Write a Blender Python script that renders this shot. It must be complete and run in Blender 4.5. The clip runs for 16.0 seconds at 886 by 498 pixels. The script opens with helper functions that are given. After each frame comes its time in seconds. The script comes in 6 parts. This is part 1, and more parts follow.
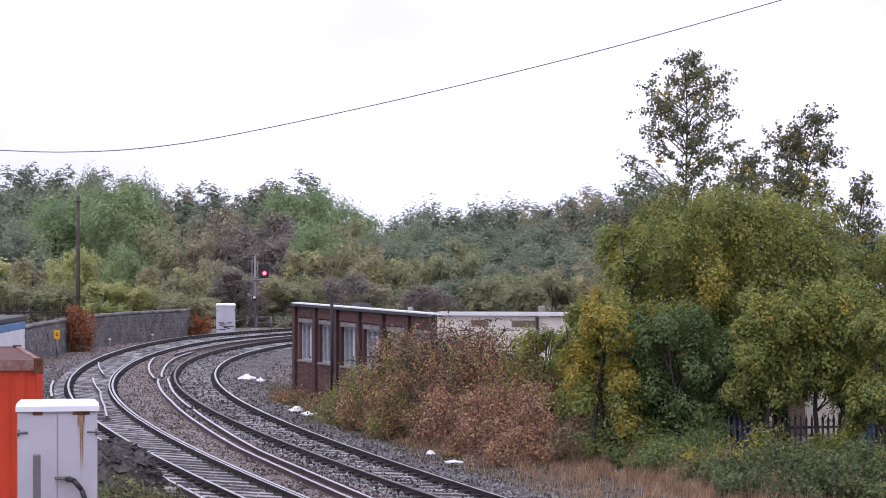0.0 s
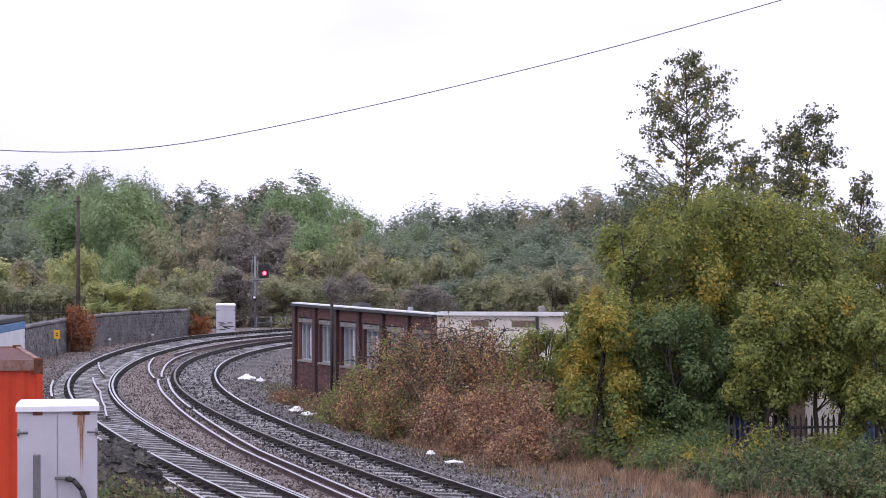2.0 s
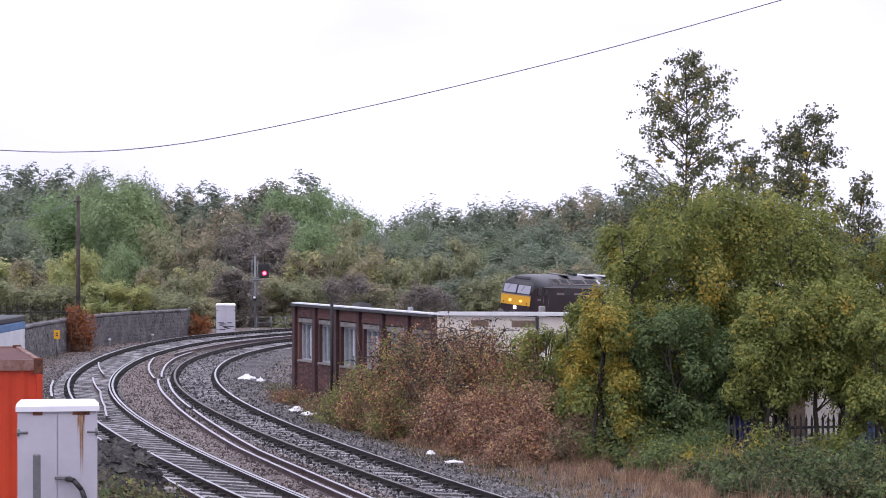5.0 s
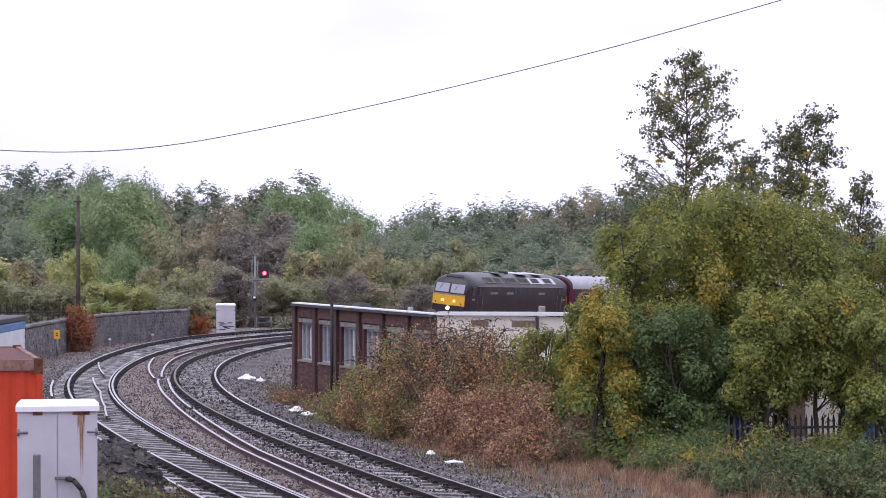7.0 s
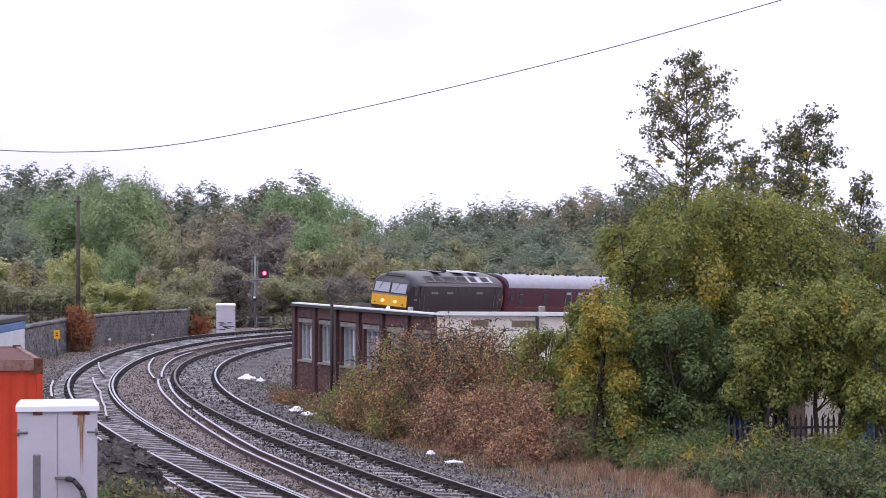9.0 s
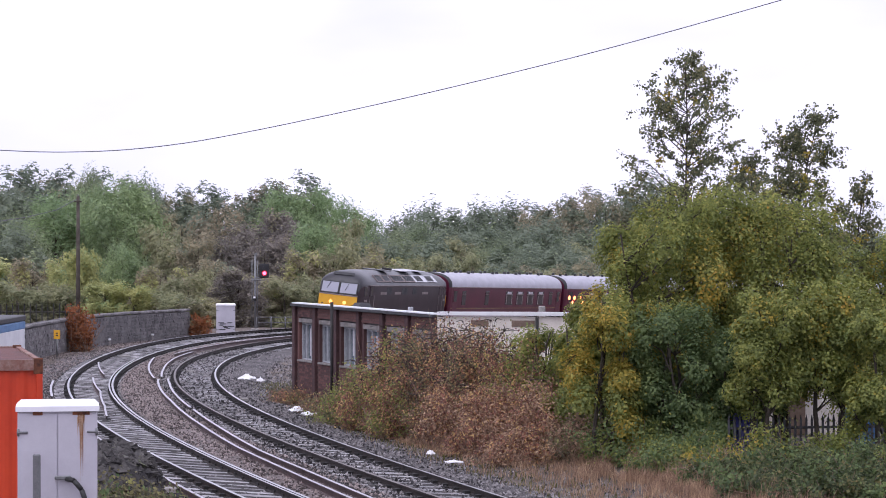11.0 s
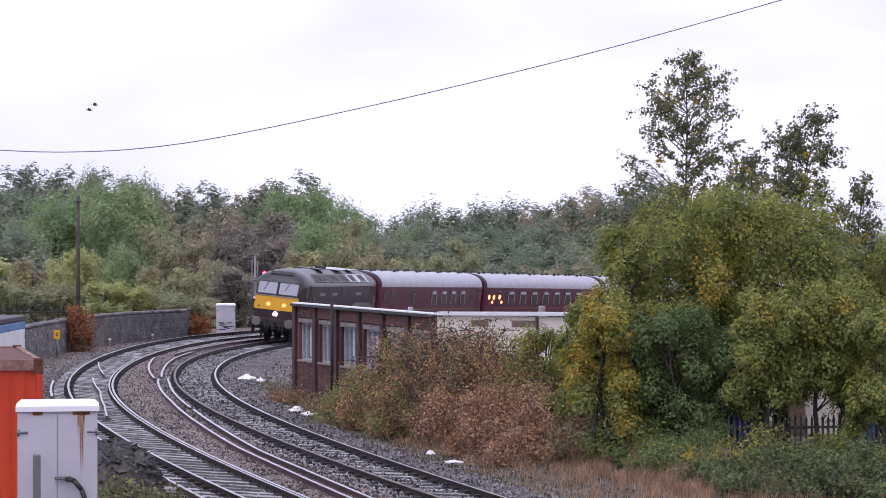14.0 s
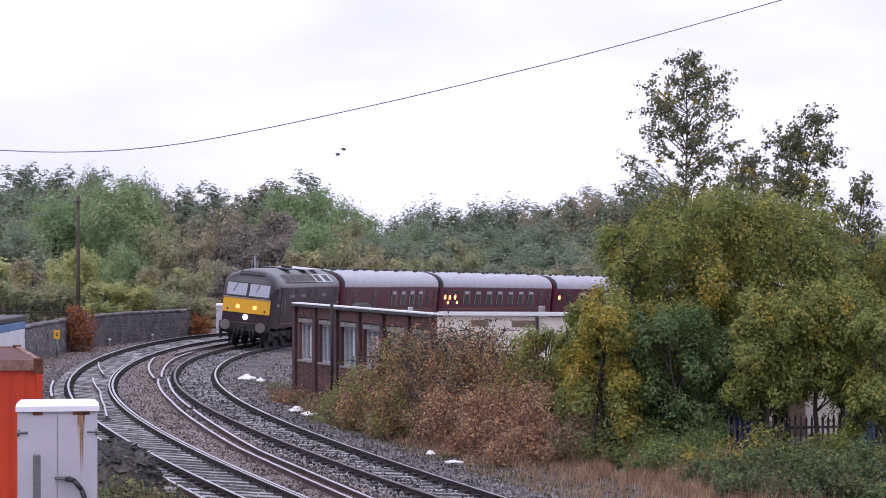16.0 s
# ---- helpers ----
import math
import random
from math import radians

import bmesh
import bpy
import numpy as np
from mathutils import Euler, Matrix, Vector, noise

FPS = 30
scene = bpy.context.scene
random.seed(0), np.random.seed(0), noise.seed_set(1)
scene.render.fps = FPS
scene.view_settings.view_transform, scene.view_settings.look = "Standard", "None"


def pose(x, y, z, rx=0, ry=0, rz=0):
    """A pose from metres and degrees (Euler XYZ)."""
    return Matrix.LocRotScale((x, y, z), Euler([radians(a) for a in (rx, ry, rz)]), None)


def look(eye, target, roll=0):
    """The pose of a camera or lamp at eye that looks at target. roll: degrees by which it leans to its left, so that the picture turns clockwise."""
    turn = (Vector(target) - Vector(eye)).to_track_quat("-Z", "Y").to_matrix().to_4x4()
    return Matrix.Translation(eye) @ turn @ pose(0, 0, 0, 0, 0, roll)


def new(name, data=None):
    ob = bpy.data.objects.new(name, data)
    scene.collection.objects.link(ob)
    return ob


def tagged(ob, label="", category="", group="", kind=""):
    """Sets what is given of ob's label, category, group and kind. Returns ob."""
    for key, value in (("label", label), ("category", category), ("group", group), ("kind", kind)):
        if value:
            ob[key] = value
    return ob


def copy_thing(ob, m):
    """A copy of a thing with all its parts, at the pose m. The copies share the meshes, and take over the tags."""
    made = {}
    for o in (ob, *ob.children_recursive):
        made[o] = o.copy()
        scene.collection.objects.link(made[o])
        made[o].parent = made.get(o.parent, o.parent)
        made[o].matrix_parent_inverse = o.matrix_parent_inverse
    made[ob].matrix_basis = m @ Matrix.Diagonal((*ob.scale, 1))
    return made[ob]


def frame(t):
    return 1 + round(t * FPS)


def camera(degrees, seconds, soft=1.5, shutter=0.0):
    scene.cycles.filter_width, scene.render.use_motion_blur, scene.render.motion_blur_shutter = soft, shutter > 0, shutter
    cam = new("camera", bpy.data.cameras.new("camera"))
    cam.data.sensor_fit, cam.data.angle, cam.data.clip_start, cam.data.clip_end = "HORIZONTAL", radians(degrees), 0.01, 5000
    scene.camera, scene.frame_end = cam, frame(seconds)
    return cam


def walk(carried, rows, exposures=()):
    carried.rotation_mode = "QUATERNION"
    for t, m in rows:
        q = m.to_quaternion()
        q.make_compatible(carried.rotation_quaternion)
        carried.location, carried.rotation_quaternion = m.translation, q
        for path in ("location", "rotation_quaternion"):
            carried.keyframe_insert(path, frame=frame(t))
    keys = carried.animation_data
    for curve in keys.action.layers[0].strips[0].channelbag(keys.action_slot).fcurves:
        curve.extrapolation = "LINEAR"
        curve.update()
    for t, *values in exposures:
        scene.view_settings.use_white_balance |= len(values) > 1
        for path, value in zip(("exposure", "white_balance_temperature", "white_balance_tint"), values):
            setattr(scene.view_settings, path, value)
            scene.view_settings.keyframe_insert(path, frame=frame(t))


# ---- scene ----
cam = camera(21.18, 16.0, soft=0.95)
EYE_H = 4.88
walk(cam, [(0.0, pose(0, 0, EYE_H, 90 - 0.126)), (16.0, pose(0, 0, EYE_H, 90 - 0.126))], exposures=[(0.0, 0.07, 6020, 16), (9.0, 0.07, 6020, 16), (16.0, -0.03, 5970, 17)])

# ---- overcast daylight ----
world = bpy.data.worlds.new("overcast_sky")
scene.world = world
world.use_nodes = True
wn, wl = world.node_tree.nodes, world.node_tree.links
wn.clear()
sky = wn.new("ShaderNodeTexSky")
sky.sky_type, sky.sun_disc = "NISHITA", False
sky.sun_elevation, sky.sun_rotation = radians(61), radians(215)
sky.dust_density, sky.air_density = 4.0, 1.2
pale = wn.new("ShaderNodeHueSaturation")
pale.inputs["Saturation"].default_value = 0.12
pale.inputs["Value"].default_value = 0.05
cloud_co = wn.new("ShaderNodeTexCoord")
cloud_map = wn.new("ShaderNodeMapping")
cloud_map.inputs["Scale"].default_value = (2.2, 2.2, 7.0)
cloud = wn.new("ShaderNodeTexNoise")
cloud.inputs["Scale"].default_value = 2.2
cloud.inputs["Detail"].default_value = 4
cloud_ramp = wn.new("ShaderNodeValToRGB")
cloud_ramp.color_ramp.elements[0].position, cloud_ramp.color_ramp.elements[1].position = 0.35, 0.7
cloud_ramp.color_ramp.elements[0].color = (0.77, 0.755, 0.87, 1)
cloud_ramp.color_ramp.elements[1].color = (1.0, 0.965, 1.1, 1)
mixc = wn.new("ShaderNodeMix")
mixc.data_type = "RGBA"
mixc.inputs[0].default_value = 0.85
bg = wn.new("ShaderNodeBackground")
bg.inputs["Strength"].default_value = 1.35
wout = wn.new("ShaderNodeOutputWorld")
wl.new(sky.outputs[0], pale.inputs["Color"])
wl.new(cloud_co.outputs["Generated"], cloud_map.inputs[0])
wl.new(cloud_map.outputs[0], cloud.inputs["Vector"])
wl.new(cloud.outputs["Fac"], cloud_ramp.inputs[0])
wl.new(pale.outputs[0], mixc.inputs[6])
wl.new(cloud_ramp.outputs[0], mixc.inputs[7])
wl.new(mixc.outputs[2], bg.inputs["Color"])
wl.new(bg.outputs[0], wout.inputs[0])
sun_data = bpy.data.lights.new("sun", "SUN")
sun_data.energy, sun_data.angle, sun_data.color = 1.3, radians(50), (1.0, 0.97, 0.93)
sun = new("sun", sun_data)
sun.matrix_world = look((-35, 10, 110), (0, 60, 0))


# ---- materials ----
def mat(name, c1, c2, scale=4.0, rough=0.8, bump=0.3, metal=0.0, fine=60.0, c3=None, island=0.0, rand=0.0, spec=0.5, emit=None, dist=0.02, hue=0.0, grit=0.35):
    """Two-scale mottled surface: c1 to c2 by coarse noise, c3 in patches, fine grain as relief."""
    m = bpy.data.materials.new(name)
    m.use_nodes = True
    n, l = m.node_tree.nodes, m.node_tree.links
    b = n["Principled BSDF"]
    co = n.new("ShaderNodeTexCoord")
    big = n.new("ShaderNodeTexNoise")
    big.inputs["Scale"].default_value, big.inputs["Detail"].default_value, big.inputs["Roughness"].default_value = scale, 6, 0.65
    small = n.new("ShaderNodeTexNoise")
    small.inputs["Scale"].default_value, small.inputs["Detail"].default_value = fine, 4
    l.new(co.outputs["Object"], big.inputs["Vector"])
    l.new(co.outputs["Object"], small.inputs["Vector"])
    ramp = n.new("ShaderNodeValToRGB")
    ramp.color_ramp.elements[0].position, ramp.color_ramp.elements[1].position = 0.32, 0.68
    ramp.color_ramp.elements[0].color, ramp.color_ramp.elements[1].color = (*c1, 1), (*c2, 1)
    if c3:
        e = ramp.color_ramp.elements.new(0.82)
        e.color = (*c3, 1)
    fac = big.outputs["Fac"]
    if island or rand:
        src = n.new("ShaderNodeNewGeometry").outputs["Random Per Island"] if island else n.new("ShaderNodeObjectInfo").outputs["Random"]
        mm = n.new("ShaderNodeMath")
        mm.operation = "MULTIPLY_ADD"
        l.new(src, mm.inputs[0])
        mm.inputs[1].default_value = island or rand
        l.new(fac, mm.inputs[2])
        sub = n.new("ShaderNodeMath")
        sub.operation = "SUBTRACT"
        l.new(mm.outputs[0], sub.inputs[0])
        sub.inputs[1].default_value = 0.5 * (island or rand)
        fac = sub.outputs[0]
    l.new(fac, ramp.inputs[0])
    grain = n.new("ShaderNodeMix")
    grain.data_type, grain.blend_type = "RGBA", "OVERLAY"
    grain.inputs[0].default_value = grit
    l.new(ramp.outputs[0], grain.inputs[6])
    l.new(small.outputs["Fac"], grain.inputs[7])
    col = grain.outputs[2]
    if hue:
        hs = n.new("ShaderNodeHueSaturation")
        oi = n.new("ShaderNodeObjectInfo")
        mr = n.new("ShaderNodeMapRange")
        mr.inputs[3].default_value, mr.inputs[4].default_value = 0.5 - hue, 0.5 + hue * 0.6
        l.new(oi.outputs["Random"], mr.inputs[0])
        l.new(mr.outputs[0], hs.inputs["Hue"])
        l.new(col, hs.inputs["Color"])
        col = hs.outputs[0]
    l.new(col, b.inputs["Base Color"])
    b.inputs["Roughness"].default_value, b.inputs["Metallic"].default_value = rough, metal
    b.inputs["Specular IOR Level"].default_value = spec
    if bump:
        bp = n.new("ShaderNodeBump")
        bp.inputs["Strength"].default_value, bp.inputs["Distance"].default_value = bump, dist
        l.new(small.outputs["Fac"], bp.inputs["Height"])
        l.new(bp.outputs[0], b.inputs["Normal"])
    if emit:
        b.inputs["Emission Color"].default_value, b.inputs["Emission Strength"].default_value = (*emit[0], 1), emit[1]
    return m


def leaf_mat(name, c1, c2, c3, scale=0.5, hue=0.0, island=0.55, through_=0.5):
    m = mat(name, c1, c2, scale=scale, rough=0.6, bump=0, c3=c3, island=island, spec=0.3, fine=9.0, hue=hue)
    n, l = m.node_tree.nodes, m.node_tree.links
    b = n["Principled BSDF"]
    t = n.new("ShaderNodeBsdfTranslucent")
    add = n.new("ShaderNodeMixShader")
    add.inputs[0].default_value = through_
    src = b.inputs["Base Color"].links[0].from_socket
    l.new(src, t.inputs["Color"])
    l.new(b.outputs[0], add.inputs[1])
    l.new(t.outputs[0], add.inputs[2])
    l.new(add.outputs[0], n["Material Output"].inputs[0])
    return m


def glass(name, col=(0.5, 0.55, 0.6), rough=0.08):
    m = bpy.data.materials.new(name)
    m.use_nodes = True
    b = m.node_tree.nodes["Principled BSDF"]
    b.inputs["Base Color"].default_value = (*col, 1)
    b.inputs["Roughness"].default_value = rough
    b.inputs["Specular IOR Level"].default_value = 0.9
    return m


M = dict(
    soil=mat("soil", (0.07, 0.056, 0.05), (0.16, 0.125, 0.1), 1.4, 0.95, 0.8, c3=(0.24, 0.18, 0.12), fine=14, dist=0.05),
    ballast=mat("ballast", (0.05, 0.046, 0.05), (0.14, 0.125, 0.125), 0.8, 0.95, 1.0, c3=(0.19, 0.17, 0.165), fine=16, dist=0.06),
    stone_bits=mat("stone_bits", (0.035, 0.032, 0.035), (0.3, 0.28, 0.28), 2.0, 0.9, 0.4, island=1.0),
    sleeper=mat("sleeper", (0.2, 0.192, 0.2), (0.44, 0.425, 0.44), 2.2, 0.85, 0.5, rand=0.45, fine=30),
    rail_side=mat("rail_side", (0.016, 0.013, 0.013), (0.045, 0.034, 0.03), 2.5, 0.8, 0.4),
    rail_top=mat("rail_top", (0.34, 0.34, 0.36), (0.5, 0.5, 0.52), 1.0, 0.32, 0.05, metal=0.85),
    rail_dull=mat("rail_dull", (0.1, 0.085, 0.08), (0.22, 0.19, 0.18), 1.2, 0.5, 0.2, metal=0.5),
    cond_top=mat("cond_top", (0.34, 0.32, 0.36), (0.54, 0.52, 0.56), 1.5, 0.35, 0.1, metal=0.5),
    # pinkish rail sides, darkened to hold the shadow under the conductor rail
    cond_side=mat("cond_side", (0.05, 0.034, 0.034), (0.12, 0.08, 0.078), 2.0, 0.7, 0.2),
    iron=mat("iron", (0.012, 0.011, 0.012), (0.032, 0.028, 0.027), 6.0, 0.75, 0.3),
    brick=mat("brick", (0.08, 0.04, 0.039), (0.155, 0.074, 0.066), 3.0, 0.9, 0.5, rand=0.8, fine=40),
    mossy=mat("mossy_rubble", (0.03, 0.027, 0.028), (0.1, 0.092, 0.086), 5.0, 0.95, 1.0, island=0.3, c3=(0.1, 0.12, 0.045), fine=18, dist=0.06),
    mortar=mat("mortar", (0.07, 0.052, 0.048), (0.11, 0.08, 0.072), 4.0, 0.95, 0.5),
    engineering=mat("dark_brick", (0.045, 0.024, 0.026), (0.09, 0.042, 0.042), 3.0, 0.85, 0.4, fine=40),
    lintel=mat("weathered_lintel", (0.15, 0.135, 0.13), (0.3, 0.28, 0.265), 4.0, 0.9, 0.4),
    concrete=mat("concrete", (0.24, 0.225, 0.215), (0.4, 0.38, 0.36), 3.0, 0.9, 0.3),
    cream=mat("cream_plaster", (0.68, 0.62, 0.56), (0.82, 0.77, 0.71), 1.4, 0.85, 0.3, c3=(0.42, 0.34, 0.28), fine=25),
    white=mat("white_paint", (0.72, 0.72, 0.75), (0.86, 0.86, 0.88), 2.0, 0.5, 0.08, grit=0.08),
    felt=mat("roof_felt", (0.03, 0.03, 0.035), (0.075, 0.075, 0.08), 2.5, 0.85, 0.5),
    boarded=mat("board", (0.16, 0.11, 0.085), (0.25, 0.18, 0.14), 5.0, 0.85, 0.2),
    blind_grey=mat("blind_grey", (0.13, 0.135, 0.15), (0.24, 0.25, 0.27), 6.0, 0.7, 0.1),
    vent_paint=mat("vent_paint", (0.4, 0.39, 0.42), (0.55, 0.54, 0.57), 6.0, 0.5, 0.1),
    window_paint=mat("window_paint", (0.3, 0.31, 0.33), (0.46, 0.475, 0.5), 6.0, 0.6, 0.1),
    pane=glass("window_glass", (0.14, 0.17, 0.2), 0.06),
    stone=mat("wall_stone", (0.1, 0.094, 0.096), (0.25, 0.235, 0.235), 1.1, 0.95, 1.0, rand=0.3, c3=(0.1, 0.11, 0.08), fine=22, dist=0.03),
    joint=mat("wall_joint", (0.1, 0.094, 0.094), (0.22, 0.205, 0.2), 2.0, 0.95, 0.6),
    cabinet=mat("cabinet_paint", (0.45, 0.43, 0.485), (0.53, 0.51, 0.565), 1.6, 0.45, 0.06, grit=0.08),
    cabinet_lid=mat("lid_paint", (0.76, 0.75, 0.8), (0.88, 0.87, 0.92), 1.5, 0.4, 0.06, grit=0.08),
    rust_run=mat("rust_run", (0.24, 0.11, 0.05), (0.44, 0.29, 0.2), 9.0, 0.8, 0.1, island=0.8),
    rust=mat("rust", (0.05, 0.022, 0.016), (0.2, 0.07, 0.03), 9.0, 0.9, 0.3),
    container_roof=mat("container_roof", (0.06, 0.018, 0.016), (0.16, 0.05, 0.042), 1.5, 0.7, 0.3),
    orange=mat("orange_paint", (0.46, 0.03, 0.005), (0.58, 0.05, 0.009), 0.9, 0.5, 0.1, fine=20, grit=0.08),
    steel_grey=mat("galvanised", (0.16, 0.165, 0.17), (0.28, 0.285, 0.29), 5.0, 0.5, 0.1, metal=0.6),
    black=mat("black_paint", (0.012, 0.012, 0.014), (0.03, 0.03, 0.033), 4.0, 0.5, 0.1),
    rubber=mat("rubber", (0.015, 0.015, 0.015), (0.03, 0.03, 0.03), 8.0, 0.6, 0.1),
    blue=mat("blue_paint", (0.06, 0.16, 0.34), (0.12, 0.26, 0.48), 2.0, 0.5, 0.1, grit=0.08),
    navy=mat("navy_paint", (0.05, 0.055, 0.25), (0.1, 0.1, 0.4), 2.0, 0.55, 0.1),
    yellow=mat("yellow_paint", (0.66, 0.33, 0.012), (0.76, 0.41, 0.025), 2.0, 0.45, 0.05, grit=0.08),
    maroon=mat("loco_maroon", (0.026, 0.015, 0.019), (0.044, 0.027, 0.032), 0.8, 0.5, 0.04, spec=0.25, grit=0.08),
    coach_red=mat("coach_maroon", (0.066, 0.008, 0.022), (0.1, 0.015, 0.036), 0.8, 0.3, 0.04, grit=0.08),
    coach_roof=mat("coach_roof", (0.34, 0.33, 0.38), (0.44, 0.43, 0.49), 1.6, 0.38, 0.08, grit=0.08),
    loco_roof=mat("loco_roof", (0.03, 0.03, 0.034), (0.065, 0.065, 0.072), 0.9, 0.35, 0.1),
    # near-white tone for sky highlights painted on the rear roof
    loco_sheen=mat("loco_roof_sheen", (0.46, 0.46, 0.5), (0.62, 0.62, 0.65), 0.9, 0.5, 0.05, grit=0.08),
    loco_dome=mat("loco_dome", (0.03, 0.029, 0.034), (0.055, 0.053, 0.06), 0.9, 0.3, 0.05, spec=0.3, grit=0.08),
    lining=mat("lining", (0.2, 0.13, 0.06), (0.28, 0.19, 0.08), 3.0, 0.5, 0.0),
    # pale lilac base stands in for sky reflected in the windscreens
    loco_glass=glass("cab_glass", (0.3, 0.3, 0.36), 0.12),
    coach_glass=glass("coach_glass", (0.035, 0.03, 0.036), 0.2),
    curtain=mat("curtain", (0.2, 0.16, 0.16), (0.3, 0.26, 0.25), 4.0, 0.8, 0.1),
    head_glow=mat("headlight_glow", (0.9, 0.9, 0.9), (1, 1, 1), 3, 0.3, 0, emit=((1.0, 0.86, 0.9), 6.0)),
    marker_glow=mat("marker_glow", (0.9, 0.6, 0.2), (1, 0.7, 0.3), 3, 0.3, 0, emit=((1.0, 0.34, 0.05), 1.9)),
    # orange reflections in coach windows, given a glow of their own
    glint_glow=mat("window_glint_glow", (0.9, 0.4, 0.1), (1, 0.5, 0.15), 3, 0.3, 0, emit=((1.0, 0.22, 0.07), 6.0)),
    red_dim=mat("red_lens", (0.2, 0.005, 0.01), (0.3, 0.01, 0.02), 3, 0.3, 0, emit=((0.6, 0.0, 0.03), 0.5)),
    red_glow=mat("red_signal_glow", (0.9, 0.05, 0.08), (1, 0.1, 0.1), 3, 0.3, 0, emit=((1.0, 0.08, 0.14), 6.0)),
    bark=mat("bark", (0.045, 0.036, 0.028), (0.1, 0.085, 0.07), 5.0, 0.95, 0.7, fine=25),
    litter=mat("litter_sheet", (0.74, 0.73, 0.75), (0.86, 0.85, 0.87), 3.0, 0.6, 0.3),
    leaf_green=leaf_mat("leaf_green", (0.17, 0.21, 0.068), (0.35, 0.37, 0.1), (0.53, 0.475, 0.135), 0.9, island=0.4),
    leaf_dark=leaf_mat("leaf_dark", (0.105, 0.155, 0.068), (0.22, 0.285, 0.11), (0.32, 0.35, 0.125), 0.9, island=0.36),
    leaf_yellow=leaf_mat("leaf_yellow", (0.27, 0.25, 0.055), (0.54, 0.42, 0.08), (0.62, 0.38, 0.075), 0.9),
    leaf_birch=leaf_mat("leaf_birch", (0.12, 0.135, 0.08), (0.23, 0.24, 0.13), (0.34, 0.3, 0.14), 0.9),
    leaf_bramble=leaf_mat("leaf_bramble", (0.2, 0.1, 0.08), (0.48, 0.225, 0.155), (0.68, 0.46, 0.2), 1.1, island=1.0),
    leaf_under=leaf_mat("leaf_under", (0.06, 0.08, 0.04), (0.14, 0.165, 0.07), (0.26, 0.22, 0.09), 1.2),
    leaf_rust=leaf_mat("leaf_rust", (0.22, 0.08, 0.035), (0.36, 0.14, 0.055), (0.42, 0.2, 0.08)),
    grass_dry=leaf_mat("grass_dry", (0.26, 0.17, 0.12), (0.52, 0.35, 0.23), (0.7, 0.52, 0.34), 1.6),
    grass_green=leaf_mat("grass_green", (0.09, 0.1, 0.035), (0.18, 0.17, 0.06), (0.28, 0.24, 0.1), 0.8),
    # far wood leaves paled and greyed: distance haze put into their colour
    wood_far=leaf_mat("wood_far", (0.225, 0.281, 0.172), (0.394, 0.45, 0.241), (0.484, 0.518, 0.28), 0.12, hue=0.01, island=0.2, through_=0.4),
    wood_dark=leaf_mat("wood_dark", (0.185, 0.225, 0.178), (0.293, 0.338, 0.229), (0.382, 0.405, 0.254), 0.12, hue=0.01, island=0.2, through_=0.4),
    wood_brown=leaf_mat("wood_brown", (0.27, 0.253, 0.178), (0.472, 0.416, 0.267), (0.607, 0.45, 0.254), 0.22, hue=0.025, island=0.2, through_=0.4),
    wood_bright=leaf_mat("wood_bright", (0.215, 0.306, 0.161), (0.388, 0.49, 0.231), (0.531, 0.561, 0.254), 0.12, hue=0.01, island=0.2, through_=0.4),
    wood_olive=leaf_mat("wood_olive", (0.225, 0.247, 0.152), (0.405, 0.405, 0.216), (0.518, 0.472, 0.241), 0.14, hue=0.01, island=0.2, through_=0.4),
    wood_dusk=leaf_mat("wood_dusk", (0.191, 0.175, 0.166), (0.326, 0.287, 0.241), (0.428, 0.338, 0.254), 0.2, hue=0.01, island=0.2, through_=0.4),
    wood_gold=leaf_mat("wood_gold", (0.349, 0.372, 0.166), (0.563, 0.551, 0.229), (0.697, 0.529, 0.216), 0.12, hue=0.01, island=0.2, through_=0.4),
    leaf_scrub=leaf_mat("leaf_scrub", (0.12, 0.11, 0.07), (0.28, 0.25, 0.13), (0.38, 0.37, 0.14), 1.5),
    fence_dark=mat("fence_dark", (0.045, 0.045, 0.05), (0.12, 0.12, 0.13), 4.0, 0.7, 0.1, metal=0.2),
    fence_grey=mat("fence_grey", (0.1, 0.1, 0.105), (0.2, 0.2, 0.21), 4.0, 0.7, 0.1, metal=0.2),
    # darker than the ballast bed beside it
    four_foot=mat("four_foot_ballast", (0.018, 0.016, 0.018), (0.055, 0.05, 0.05), 1.5, 0.95, 1.0, fine=16, dist=0.06),
    brown_bits=mat("brown_bits", (0.07, 0.056, 0.054), (0.36, 0.3, 0.285), 2.0, 0.9, 0.4, island=1.0),
    rust_pale=mat("rust_mottled", (0.16, 0.04, 0.02), (0.34, 0.25, 0.22), 3.5, 0.85, 0.3, c3=(0.2, 0.07, 0.04), fine=20),
    wire=mat("cable_grey", (0.14, 0.135, 0.17), (0.22, 0.21, 0.26), 4.0, 0.6, 0.0),
    spent_flower=mat("spent_flower", (0.035, 0.026, 0.026), (0.085, 0.06, 0.052), 6.0, 0.95, 0.3),
    stalk=mat("dead_stalk", (0.2, 0.13, 0.1), (0.42, 0.3, 0.22), 3.0, 0.9, 0.1),
    six_foot=mat("six_foot_ballast", (0.125, 0.105, 0.1), (0.235, 0.195, 0.185), 0.9, 0.95, 1.0, c3=(0.12, 0.105, 0.1), fine=15, dist=0.06),
)


